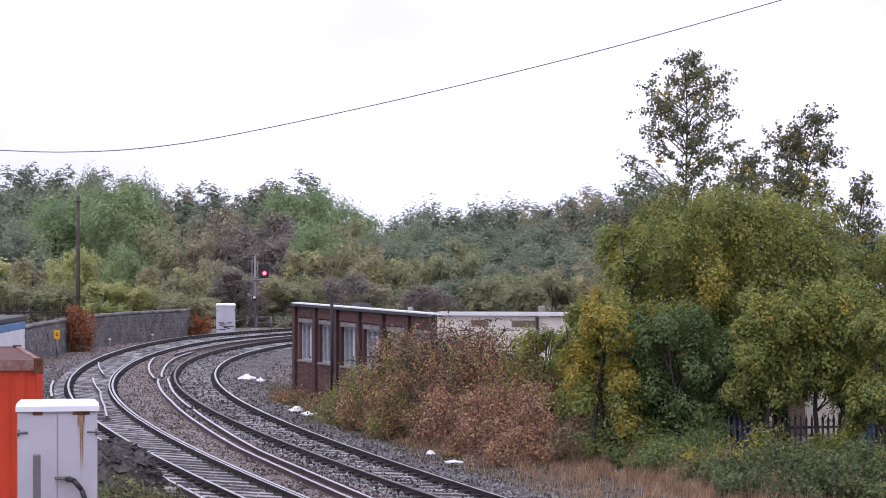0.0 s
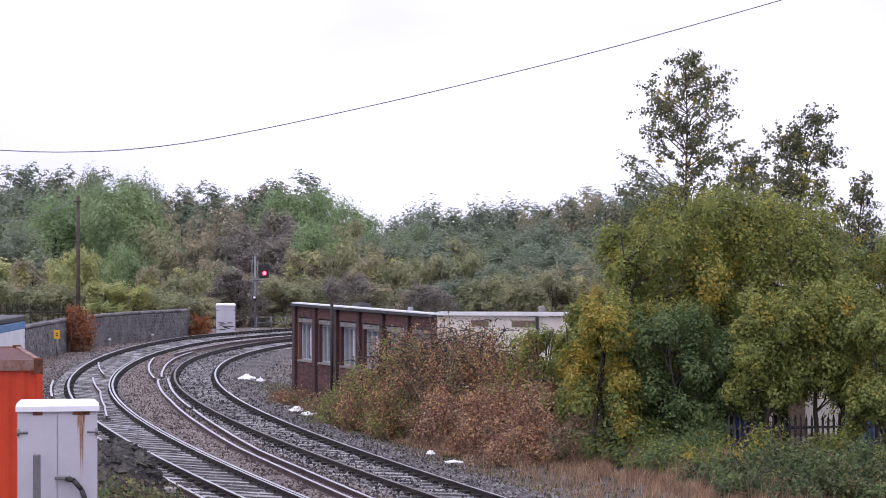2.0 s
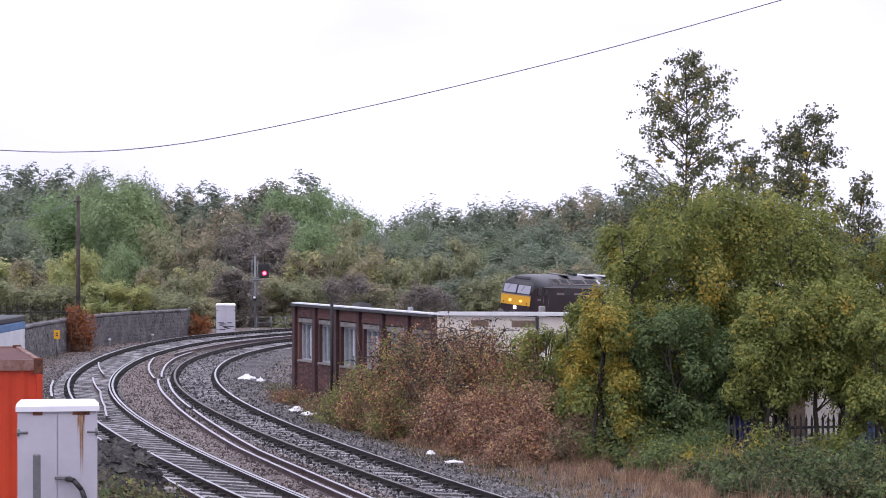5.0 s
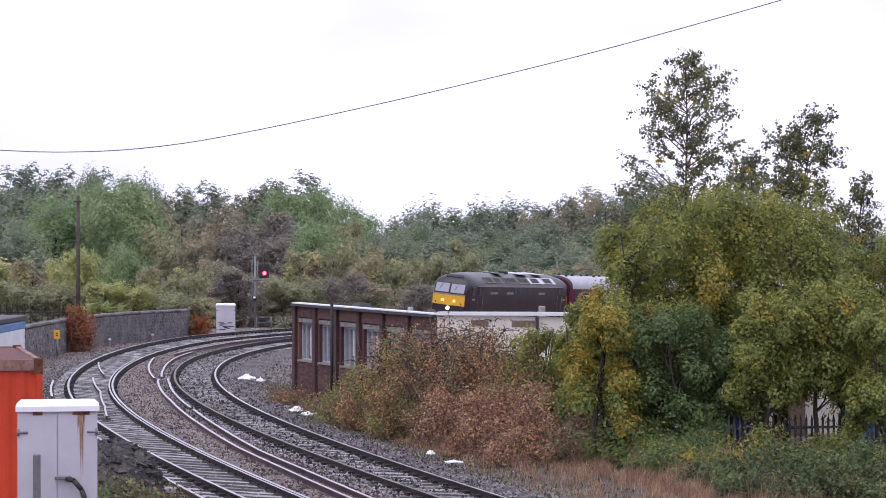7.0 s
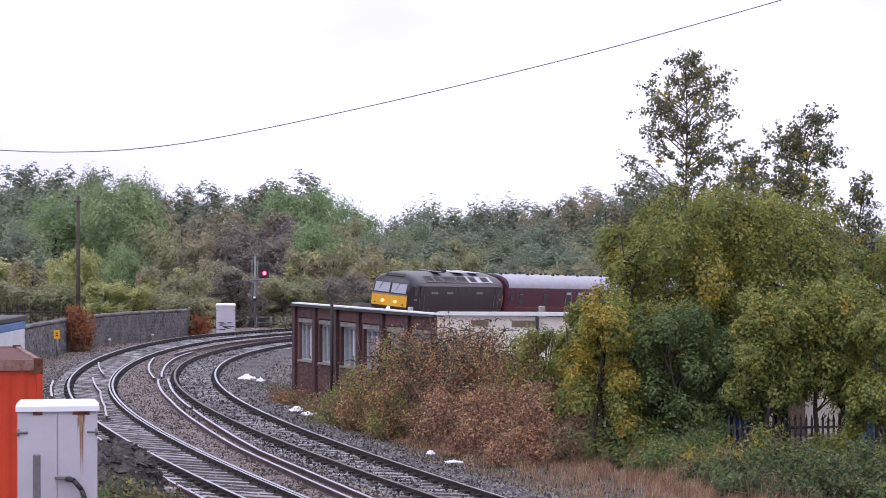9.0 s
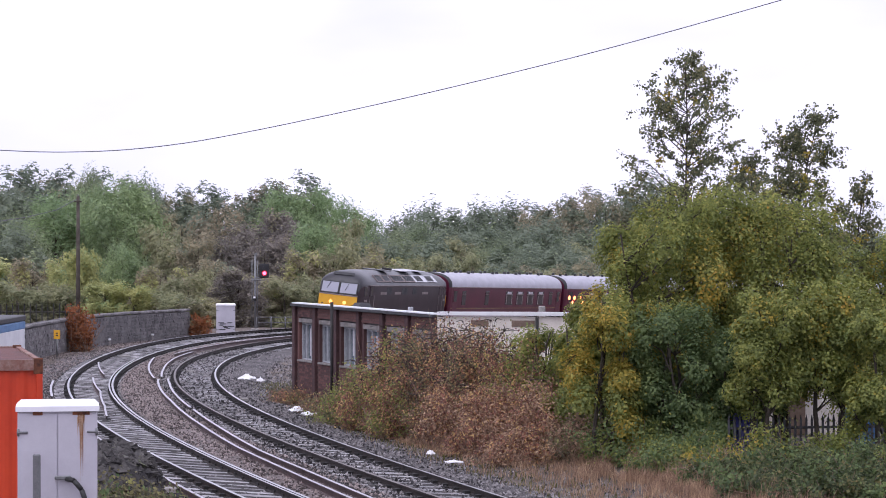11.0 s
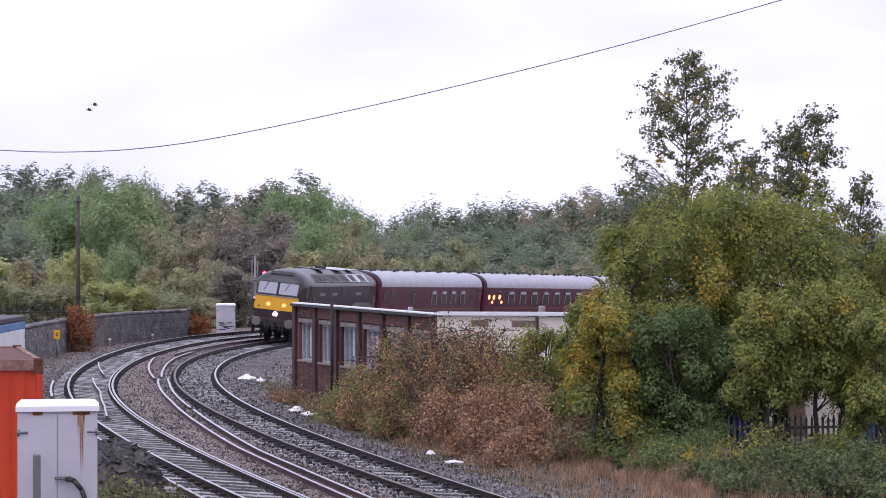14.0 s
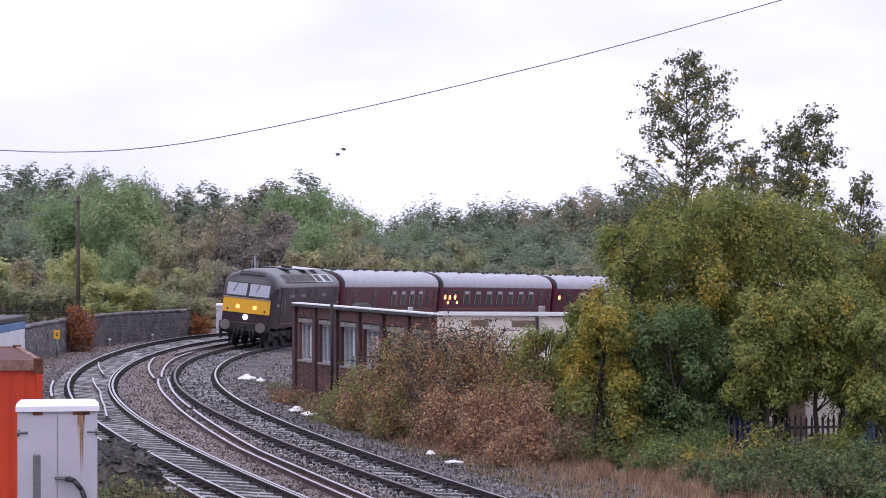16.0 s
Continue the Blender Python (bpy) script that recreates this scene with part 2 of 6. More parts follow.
# ---- mesh helpers ----
def bm_box(bm, c, s, rot=0.0, bev=0.0, mi=0, m=None):
    g = bmesh.ops.create_cube(bm, size=1.0)["verts"]
    t = (m or Matrix.Identity(4)) @ Matrix.Translation(c) @ Matrix.Rotation(rot, 4, "Z") @ Matrix.Diagonal((*s, 1))
    bmesh.ops.transform(bm, matrix=t, verts=g)
    fs = {f for v in g for f in v.link_faces}
    for f in fs:
        f.material_index = mi
    if bev:
        es = list({e for v in g for e in v.link_edges})
        bmesh.ops.bevel(bm, geom=es, offset=bev, segments=1, affect="EDGES")
    return bm


def bm_cyl(bm, p, q, r1, r2=None, seg=12, mi=0):
    p, q = Vector(p), Vector(q)
    d = q - p
    rot = d.to_track_quat("Z", "Y").to_matrix().to_4x4()
    g = bmesh.ops.create_cone(bm, cap_ends=True, segments=seg, radius1=r1, radius2=r1 if r2 is None else r2, depth=d.length)["verts"]
    bmesh.ops.transform(bm, matrix=Matrix.Translation((p + q) / 2) @ rot, verts=g)
    for f in {f for v in g for f in v.link_faces}:
        f.material_index = mi
        f.smooth = len(f.verts) == 4
    return bm


def box(c, s, rot=0.0, bev=0.01):
    return bm_box(bmesh.new(), c, s, rot, bev)


def cyl(p, q, r1, r2=None, seg=12):
    return bm_cyl(bmesh.new(), p, q, r1, r2, seg)


def part(name, bm, material, parent=None, label="", kind=""):
    me = bpy.data.meshes.new(name)
    if isinstance(bm, tuple):
        me.from_pydata(*bm)
    else:
        bm.to_mesh(me)
        bm.free()
    for x in material if isinstance(material, (list, tuple)) else [material]:
        me.materials.append(x)
    ob = new(name, me)
    if parent:
        ob.parent = parent
    return tagged(ob, label, kind=kind)


def thing(name, m, label, category, group="", kind=""):
    ob = new(name)
    ob.matrix_world = m
    return tagged(ob, label, category, group, kind)


def raw(name, v, f, material, parent=None, label="", kind="", smooth=False):
    """A mesh from numpy arrays of corners and equal-sized faces."""
    v, f = np.asarray(v, float), np.asarray(f, int)
    me = bpy.data.meshes.new(name)
    me.vertices.add(len(v))
    me.vertices.foreach_set("co", v.ravel())
    k = f.shape[1]
    me.loops.add(f.size)
    me.loops.foreach_set("vertex_index", f.ravel())
    me.polygons.add(len(f))
    me.polygons.foreach_set("loop_start", np.arange(0, f.size, k))
    me.polygons.foreach_set("use_smooth", np.full(len(f), smooth))
    me.update(calc_edges=True)
    me.materials.append(material)
    ob = new(name, me)
    if parent:
        ob.parent = parent
    return tagged(ob, label, kind=kind)


# ---- the line of the railway ----
US = np.arange(-130, 321, 1.0)
KS = np.interp(US, [-45, 0, 45, 160], [0.0016, 0.0071, 0.0069, 0.0072])
HS = np.cumsum(KS)
HS += -0.1495 - HS[130]
XS, YS = np.cumsum(np.sin(HS)), np.cumsum(np.cos(HS))
XS += -8.51 - XS[130]
YS += 82.48 - YS[130]
CANT = 0.06


def fall(y):
    """Height of the formation along the line: a long hump."""
    t = np.asarray(y, float) - 82.5
    far = -0.000152 * np.minimum(t, 130) ** 2 - np.clip(t - 130, 0, 400) * 0.02
    return np.where(t < 0, -0.00012 * np.minimum(-t, 80) ** 2, far)


def lift(u, lat):
    """The outer track lies higher beyond the bend."""
    k = np.clip((np.asarray(u, float) - 2) / 40, 0, 1)
    return 0.27 * k * k * (3 - 2 * k) * np.clip((-np.asarray(lat, float) - 1.2) / 2.0, 0, 1)


def place(u, lat=0.0, z=0.0):
    u = np.asarray(u, float)
    x, y, h = (np.interp(u, US, a) for a in (XS, YS, HS))
    px, py = x + np.cos(h) * lat, y - np.sin(h) * lat
    return px, py, fall(y) + lift(u, lat) + z


def nearest(x, y):
    x, y = np.atleast_1d(x).astype(float), np.atleast_1d(y).astype(float)
    d = (x[:, None] - XS) ** 2 + (y[:, None] - YS) ** 2
    i = np.argmin(d, 1)
    return US[i], (x - XS[i]) * np.cos(HS[i]) - (y - YS[i]) * np.sin(HS[i])


def ground_z(x, y):
    x, y = np.atleast_1d(x).astype(float), np.atleast_1d(y).astype(float)
    u, lat = nearest(x, y)
    z = fall(y) + lift(u, lat) - 0.32
    bank = np.clip((-lat - 5.6) / 1.6, 0, 1) * np.clip((44 - y) / 4, 0, 1) * np.clip((x + 7.0) / 0.7, 0, 1)
    z = z + 1.2 * bank
    z = z + 0.25 * np.clip((lat - 2.5) / 3, 0, 1) * np.clip((95 - y) / 15, 0, 1)
    far = np.clip((y - 230) / 120, 0, 1) + np.clip((-x - 40) / 80, 0, 1) * np.clip((y - 120) / 60, 0, 1)
    z = z + 3.0 * np.clip(far, 0, 1)
    return z


def gz(x, y):
    return float(ground_z(x, y)[0])


def leaves(points, size, rng, droop=0.3, long=1.5, tri=False, face=None):
    """Small leaves round the points, each turned roughly towards its face direction."""
    n = len(points)
    d = rng.normal(size=(n, 3))
    d[:, 2] -= droop
    if face is not None:
        d -= face * np.sum(d * face, axis=1)[:, None]
    d /= np.linalg.norm(d, axis=1)[:, None] + 1e-9
    s = np.cross(d, rng.normal(size=(n, 3)) if face is None else face)
    s /= np.linalg.norm(s, axis=1)[:, None] + 1e-9
    L = (size * rng.uniform(0.6, 1.3, n))[:, None]
    v = np.stack([points - d * L * 0.5 * long, points + s * L * 0.5, points + d * L * 0.5 * long, points - s * L * 0.5], 1)
    if tri:
        v = v[:, :3] + rng.normal(0, 0.25, (n, 3, 3)) * L[:, None]
        return v.reshape(-1, 3), np.arange(3 * n).reshape(n, 3)
    f = np.arange(4 * n).reshape(n, 4)
    return v.reshape(-1, 3), f


def limbs(spec, seg=7):
    """Tapered tubes along (points, r0, r1)."""
    V, F, o = [], [], 0
    for pts, r0, r1 in spec:
        pts = np.asarray(pts, float)
        k = len(pts)
        ang = np.linspace(0, 2 * np.pi, seg, endpoint=False)
        for i, p in enumerate(pts):
            t = pts[min(i + 1, k - 1)] - pts[max(i - 1, 0)]
            t = t / (np.linalg.norm(t) + 1e-9)
            a = np.cross(t, (0.3, 1, 0.1))
            a /= np.linalg.norm(a) + 1e-9
            b = np.cross(t, a)
            r = r0 + (r1 - r0) * i / (k - 1)
            V.append(p + r * (np.cos(ang)[:, None] * a + np.sin(ang)[:, None] * b))
        for i in range(k - 1):
            for j in range(seg):
                F.append((o + i * seg + j, o + i * seg + (j + 1) % seg, o + (i + 1) * seg + (j + 1) % seg, o + (i + 1) * seg + j))
        o += k * seg
    return np.concatenate(V), np.array(F)


# ---- ground, ballast and tracks ----
def sheet(name, xs, ys, material, label):
    gx, gy = np.meshgrid(xs, ys)
    z = np.concatenate([ground_z(a, b) for a, b in zip(gx, gy)])
    rng = np.random.default_rng(3)
    v = np.c_[gx.ravel(), gy.ravel(), z + rng.normal(0, 0.015, z.size)]
    nx = len(xs)
    i = np.arange(len(ys) * nx).reshape(len(ys), nx)
    f = np.c_[i[:-1, :-1].ravel(), i[:-1, 1:].ravel(), i[1:, 1:].ravel(), i[1:, :-1].ravel()]
    return tagged(raw(name, v, f, material, smooth=True), label, "ground", kind="structure")


sheet("ground", np.r_[-2500, -1200, -600, -300, -150, -80, np.arange(-50, 60, 1.0), 80, 150, 300, 600, 1200, 2500],
      np.r_[-600, -200, -60, 0, np.arange(12, 130, 1.0), np.arange(130, 260, 4.0), 300, 400, 600, 1000, 2000, 3500], M["soil"],
      "brown earth with dead grass beside the railway")


def strip(name, u0, u1, lats, heights, material, parent=None, label="", du=0.5, jitter=0.012, seed=1):
    us = np.arange(u0, u1 + du / 2, du)
    rng = np.random.default_rng(seed)
    v = []
    for lat, hgt in zip(lats, heights):
        x, y, z = place(us, lat, hgt)
        v.append(np.c_[x, y, z + rng.normal(0, jitter, us.size)])
    v = np.stack(v, 1).reshape(-1, 3)
    k = len(lats)
    i = np.arange(len(us) * k).reshape(len(us), k)
    f = np.c_[i[:-1, :-1].ravel(), i[1:, :-1].ravel(), i[1:, 1:].ravel(), i[:-1, 1:].ravel()]
    return raw(name, v, f[:, ::-1], material, parent, label, smooth=True)


bed_l = np.r_[-8.4, -7.4, -6.6, -6.0, -5.4, np.arange(-5.0, 2.2, 0.3), 2.3, 2.8, 3.4]
bed_h = np.interp(bed_l, [-8.4, -6.4, -5.6, -5.0, -2.2, -1.6, 1.4, 2.0, 2.6, 3.4], [-0.4, -0.3, -0.24, -0.215, -0.18, -0.2, -0.215, -0.22, -0.3, -0.4])
CROSS = ((0.0, CANT), (-3.72, 0.09))
for c_, k_ in CROSS:
    bed_h = np.where(np.abs(bed_l - c_) < 1.25, -0.36, bed_h)
ballast = tagged(strip("ballast_bed", -70, 150, bed_l, bed_h, M["ballast"]), "grey stone ballast bed under both tracks", "ballast", kind="structure")

FF = np.r_[-1.6, -1.35, -1.2, np.linspace(-0.95, 0.95, 10), 1.2, 1.35, 1.6]
SIX_L, SIX_H = np.arange(-2.72, -1.2, 0.24), np.array([-0.19, -0.15, -0.13, -0.13, -0.14, -0.15, -0.19])


def cross_h(off, k_):
    return -0.168 - k_ * np.clip(off, -1.3, 1.3) - 0.25 * np.clip(np.abs(off) - 1.3, 0, 1)


for c_, k_ in CROSS:
    strip("four_foot", -70, 90, c_ + FF, cross_h(FF, k_), M["four_foot"], ballast, "dark ballast round the sleepers", jitter=0.007, seed=3)


six = strip("six_foot", -70, 60, SIX_L, SIX_H, M["six_foot"], ballast, "paler brown ballast between the tracks", jitter=0.02, seed=2)


def surface(lat):
    """Height of the stone surface across the line."""
    h = np.maximum(np.interp(lat, bed_l, bed_h), np.interp(lat, SIX_L, SIX_H, left=-1, right=-1))
    for c_, k_ in CROSS:
        h = np.maximum(h, np.where(np.abs(lat - c_) < 1.6, cross_h(lat - c_, k_), -1))
    return h


RAIL = [(-0.035, 0), (-0.035, -0.03), (-0.012, -0.045), (-0.012, -0.125), (-0.07, -0.14), (-0.07, -0.155), (0.07, -0.155), (0.07, -0.14), (0.012, -0.125),
        (0.012, -0.045), (0.035, -0.03), (0.035, 0)]


def rail_mesh(lat_fn, z_fn, u0, u1, tilt=0.0, wide=1.0, du=0.5):
    us = np.arange(u0, u1 + du / 2, du)
    lat0 = np.array([lat_fn(u) for u in us])
    zz = np.array([z_fn(u) for u in us])
    rows = []
    for a, b in RAIL:
        x, y, z = place(us, lat0)
        h = np.interp(us, US, HS)
        rows.append(np.c_[x + np.cos(h) * a * wide, y - np.sin(h) * a * wide, z + zz + b])
    v = np.stack(rows, 1).reshape(-1, 3)
    k = len(RAIL)
    i = np.arange(len(us) * k).reshape(len(us), k)
    j = np.roll(i, -1, axis=1)
    f = np.c_[i[:-1].ravel(), i[1:].ravel(), j[1:].ravel(), j[:-1].ravel()]
    top = np.tile(np.arange(k) == k - 1, len(us) - 1)
    return v, f, top, [i[0], i[-1][::-1]]


def rail(name, lat_fn, z_fn, u0, u1, mats, parent, label="", wide=1.0):
    v, f, top, caps = rail_mesh(lat_fn, z_fn, u0, u1, wide=wide)
    ob = raw(name, v, f, mats[0], parent, label)
    ob.data.materials.append(mats[1])
    ob.data.polygons.foreach_set("material_index", top.astype(int))
    return ob


def slab(sx, sy, sz, bev=0.02):
    bm = bm_box(bmesh.new(), (0, 0, 0), (sx, sy, sz), 0, bev)
    me = bpy.data.meshes.new("sleeper")
    bm.to_mesh(me)
    bm.free()
    me.materials.append(M["sleeper"])
    return me


def build_track(label, centre, cant, u0, u1, group, extra_out):
    tr = thing("railway_track", Matrix.Identity(4), label, "railway track", group, "structure")
    g = 0.7525
    rail("running_rail", lambda u: centre(u) + g, lambda u: -cant * g, u0, u1, (M["rail_side"], M["rail_top"]), tr)
    rail("running_rail", lambda u: centre(u) - g, lambda u: cant * g, u0, u1, (M["rail_side"], M["rail_top"] if extra_out else M["rail_dull"]), tr)
    if extra_out:
        rail("check_rail", lambda u: centre(u) + g - 0.11, lambda u: -cant * (g - 0.1) - 0.005, u0, 18, (M["rail_side"], M["rail_top"]), tr, "bright check rail beside the inner rail", wide=0.8)
    rng = random.Random(5)
    me = slab(2.5, 0.2, 0.16)
    chairs = bmesh.new()
    u = u0 + 0.3
    while u < u1:
        if u > -48 and u < 75:
            c = centre(u)
            x, y, z = (float(a) for a in place(u, c, -0.235))
            h = float(np.interp(u, US, HS))
            m = Matrix.Translation((x, y, z)) @ Matrix.Rotation(-h + rng.uniform(-0.012, 0.012), 4, "Z") @ Matrix.Rotation(cant, 4, "Y")
            s = new("sleeper", me)
            s.matrix_world = m @ pose(0, 0, rng.uniform(-0.01, 0.006))
            s.parent = tr
            for sd in (-1, 1):
                for dx in (-0.1, 0.1):
                    bm_box(chairs, (sd * g + dx, 0, 0.105), (0.12, 0.16, 0.08), m=m)
        u += 0.72
    part("rail_chair", chairs, M["iron"], tr, "cast iron rail chairs", "stuff")
    return tr


# ---- inner track at the centre line, outer track beside it ----
OUT = -3.72
build_track("inner curved railway track with worn sleepers and dull rails", lambda u: 0.0, CANT, -70, 150, "curved double track", False)
build_track("outer curved railway track with pale sleepers and bright rails", lambda u: OUT, 0.09, -70, 150, "curved double track", True)


def by(*pts):
    us, ls = [p[0] for p in pts], [p[1] for p in pts]
    return lambda u: float(np.interp(u, us, ls))


def loose_rail(label, lat, u0, u1, z=0.02, wide=1.1):
    t = thing("conductor_rail", Matrix.Identity(4), label, "conductor rail", "third rail lengths")
    rail("rail_length", lat, lambda u: z, u0, u1, (M["cond_side"], M["cond_top"]), t, wide=wide)
    u = u0 + 0.2
    while u < u1:
        x, y, zz = (float(a) for a in place(u, lat(u), z - 0.2))
        if u > -45:
            part("insulator", bm_box(bmesh.new(), (x, y, zz), (0.12, 0.12, 0.1), float(-np.interp(u, US, HS))), M["concrete"], t)
        u += 2.9
    return t


GREY = "bright steel conductor rail lying between the tracks"
loose_rail(GREY, by((-70, -2.9), (-31, -1.83), (-26, -1.76), (-19, -1.45), (-13, -1.24), (-12, -1.2)), -70, -12.3)
loose_rail(GREY, by((-12, -1.22), (0, -1.0), (4, -1.0)), -11.8, 3)
loose_rail(GREY, by((-70, -3.3), (-30, -2.2), (-25, -2.1), (-18, -1.8), (-9, -1.5), (2, -1.36), (4, -1.3)), -70, 3)
loose_rail(GREY, by((3, -1.44), (10, -1.85), (19, -2.35)), 3.6, 19)
loose_rail(GREY, by((2.5, -1.2), (10, -1.28), (19, -1.5), (30, -1.55), (60, -1.5)), 4.5, 26)
loose_rail(GREY, by((20, -2.0), (30, -1.8), (60, -1.7)), 23, 58)
loose_rail("bright steel conductor rail outside the outer track", by((-70, -5.6), (-35, -5.16), (-17, -4.98), (-10, -5.1)), -70, -8.5, z=0.03)
loose_rail("short bright conductor rail beside the outer track", lambda u: -5.05, -6, 2.5)
loose_rail("short loose rail lying between the outer running rails", by((-14, -3.9), (-10, -3.62), (-3, -3.42), (5.5, -3.75)), -14, 5.2, z=-0.03, wide=0.9)
loose_rail("short loose rail lying between the outer running rails", by((7, -3.4), (17, -4.45)), 7, 15.5, z=-0.03, wide=0.9)


def stones(name, n, seed, lat0, lat1, u0, u1, dz, size, parent=None, label="", m_="stone_bits"):
    rng = np.random.default_rng(seed)
    u, lat = rng.uniform(u0, u1, n), rng.uniform(lat0, lat1, n)
    for c_, k_ in CROSS:
        between = (np.abs(lat - c_) < 0.66) & (rng.random(n) < 0.65)
        lat = np.where(between, lat + np.sign(lat - c_ + 1e-6) * 0.75, lat)
    x, y, z = place(u, lat, 0)
    base = surface(lat)
    s = rng.uniform(0.5, 1.2, n) * size
    o = np.array([(1, 0, 0), (-1, 0, 0), (0, 1, 0), (0, -1, 0), (0, 0, 1), (0, 0, -1)], float)
    f8 = np.array([(0, 2, 4), (2, 1, 4), (1, 3, 4), (3, 0, 4), (2, 0, 5), (1, 2, 5), (3, 1, 5), (0, 3, 5)])
    v = o[None] * s[:, None, None] * rng.uniform(0.6, 1.3, (n, 6, 1)) + rng.normal(0, 0.3, (n, 6, 3)) * s[:, None, None]
    soil = np.concatenate([ground_z(x[i:i + 4000], y[i:i + 4000]) for i in range(0, n, 4000)])
    v += np.stack([x, y, np.maximum(z + base + dz, soil + 0.008)], 1)[:, None]
    f = (f8[None] + 6 * np.arange(n)[:, None, None]).reshape(-1, 3)
    return tagged(raw(name, v.reshape(-1, 3), f, M[m_], parent, label, "stuff"), category="" if parent else "stones")


stones("ballast_stones", 23000, 4, -6.4, 2.9, -40, 30, -0.008, 0.03, ballast)
stones("inner_track_stones", 8500, 12, -0.66, 0.66, -40, 34, 0.022, 0.036, ballast)
stones("six_foot_stones", 13000, 6, -2.65, -1.25, -40, 30, 0.012, 0.034, ballast, m_="brown_bits")
stones("cess_stones", 7000, 7, 1.4, 4.2, -42, 8, 0.015, 0.03, ballast)
stones("verge_stones", 9000, 9, 2.6, 9.0, -8, 45, 0.05, 0.035, ballast)
stones("bank_stones", 7000, 10, -8.2, -5.0, -20, 45, 0.015, 0.03, ballast, m_="brown_bits")


# ---- brick hut with a flat roof ----
def wall_len(p, q):
    return math.hypot(q[0] - p[0], q[1] - p[1])


def wall_m(p, q, z):
    a = math.atan2(q[1] - p[1], q[0] - p[0])
    return Matrix.Translation((p[0], p[1], z)) @ Matrix.Rotation(a, 4, "Z")


P0, P1, P2, P3 = (-4.97, 79.3), (-0.16, 66.6), (5.2, 65.9), (2.6, 80.6)
HUT_Z, HUT_TOP = -0.35, 2.83
hut = thing("brick_hut", Matrix.Identity(4), "long low brick lineside hut with a flat white-edged roof", "building")
L01 = wall_len(P0, P1)
wm = wall_m(P0, P1, HUT_Z)  # local x along the window wall, local y outward is -y
HH = HUT_TOP - HUT_Z
brick_spots = []
# pilasters at every bay with window panels between
piers = [0.14 + i * (L01 - 0.28) / 6 for i in range(7)]
bay = piers[1] - piers[0]
for i in range(6):
    a, b = piers[i] + 0.14, piers[i + 1] - 0.14
    w = b - a
    part("wall_panel", bm_box(bmesh.new(), ((a + b) / 2, 0.12, 0.68), (w, 0.2, 1.36), m=wm), M["mortar"], hut)
    part("wall_panel", bm_box(bmesh.new(), ((a + b) / 2, 0.12, (2.8 + HH) / 2), (w, 0.2, HH - 2.8), m=wm), M["mortar"], hut)
    for r in range(17):
        for zc in (0.04 + r * 0.078,):
            off = 0.11 * (r % 2)
            for c in range(int(w / 0.225)):
                brick_spots.append(wm @ pose(a + 0.12 + c * 0.228 + off * (1 if c < int(w / 0.225) - 1 else 0), 0.014, zc))
    for r in range(int((HH - 2.82) / 0.078)):
        for c in range(int(w / 0.225)):
            brick_spots.append(wm @ pose(a + 0.12 + c * 0.228 + 0.1 * (r % 2) * (c < int(w / 0.225) - 1), 0.014, 2.85 + r * 0.078))
for p in piers:
    bm = bmesh.new()
    bm_box(bm, (p, 0.08, HH / 2), (0.28, 0.34, HH), bev=0.012, m=wm)
    part("pilaster", bm, M["engineering"], hut, "dark red brick pilaster")
for i in range(6):
    a, b = piers[i] + 0.14, piers[i + 1] - 0.14
    mid, w = (a + b) / 2, (b - a) * 0.8
    for sx in (-1, 1):
        part("window_jamb", bm_box(bmesh.new(), (mid + sx * (w / 2 + (b - a) * 0.05), 0.12, 2.08), ((b - a) * 0.098, 0.2, 1.45), m=wm), M["brick"], hut)
    win = part("window", bm_box(bmesh.new(), (mid, 0.2, 2.0), (w, 0.02, 1.22), m=wm), M["pane"], hut, "grimy small-paned window")
    fr = bmesh.new()
    for dx in (-w / 2 + 0.04, -w / 6, w / 6, w / 2 - 0.04):
        bm_box(fr, (mid + dx, 0.15, 2.0), (0.05, 0.07, 1.22), m=wm)
    for z in (1.42, 2.58):
        bm_box(fr, (mid, 0.152, z), (w, 0.06, 0.045), m=wm)
    for dx, wd, hg, dz in ((-0.33, 0.2, 1.1, 0), (-0.02, 0.1, 0.9, 0.08), (0.14, 0.07, 0.75, -0.14), (0.34, 0.2, 1.1, 0)):
        part("blind", bm_box(bmesh.new(), (mid + dx * w, 0.186, 2.0 + dz + 0.1 * ((i * 7) % 3 - 1) * (hg < 1)), (w * wd, 0.006, hg), m=wm), M["vent_paint"] if hg < 1 else M["blind_grey"], win, "pale blind strip" if hg < 1 else "faded grey blind strip")
    part("window_frame", fr, M["window_paint"], win)
    part("window_sill", bm_box(bmesh.new(), (mid, 0.06, 1.36), (w, 0.24, 0.06), bev=0.01, m=wm), M["lintel"], win)
    part("lintel", bm_box(bmesh.new(), (mid, 0.05, 2.69), (w + 0.04, 0.1, 0.14), bev=0.01, m=wm), M["lintel"], win, "weathered concrete lintel")
roof = bmesh.new()
ring = [Vector((x, y, 0)) for x, y in (P0, P1, P2, P3)]
cen = sum(ring, Vector()) / 4
out = [cen + (p - cen) * 1.035 for p in ring]
vs = [roof.verts.new((p.x, p.y, z)) for z in (HUT_TOP - 0.5, HUT_TOP - 0.4) for p in (cen + (q - cen) * 0.97 for q in ring)]
roof.faces.new(vs[3::-1])
roof.faces.new(vs[4:])
for i in range(4):
    roof.faces.new((vs[i], vs[(i + 1) % 4], vs[4 + (i + 1) % 4], vs[4 + i]))
part("roof", roof, M["felt"], hut, "dark bitumen felt flat roof")
trim1 = bmesh.new()
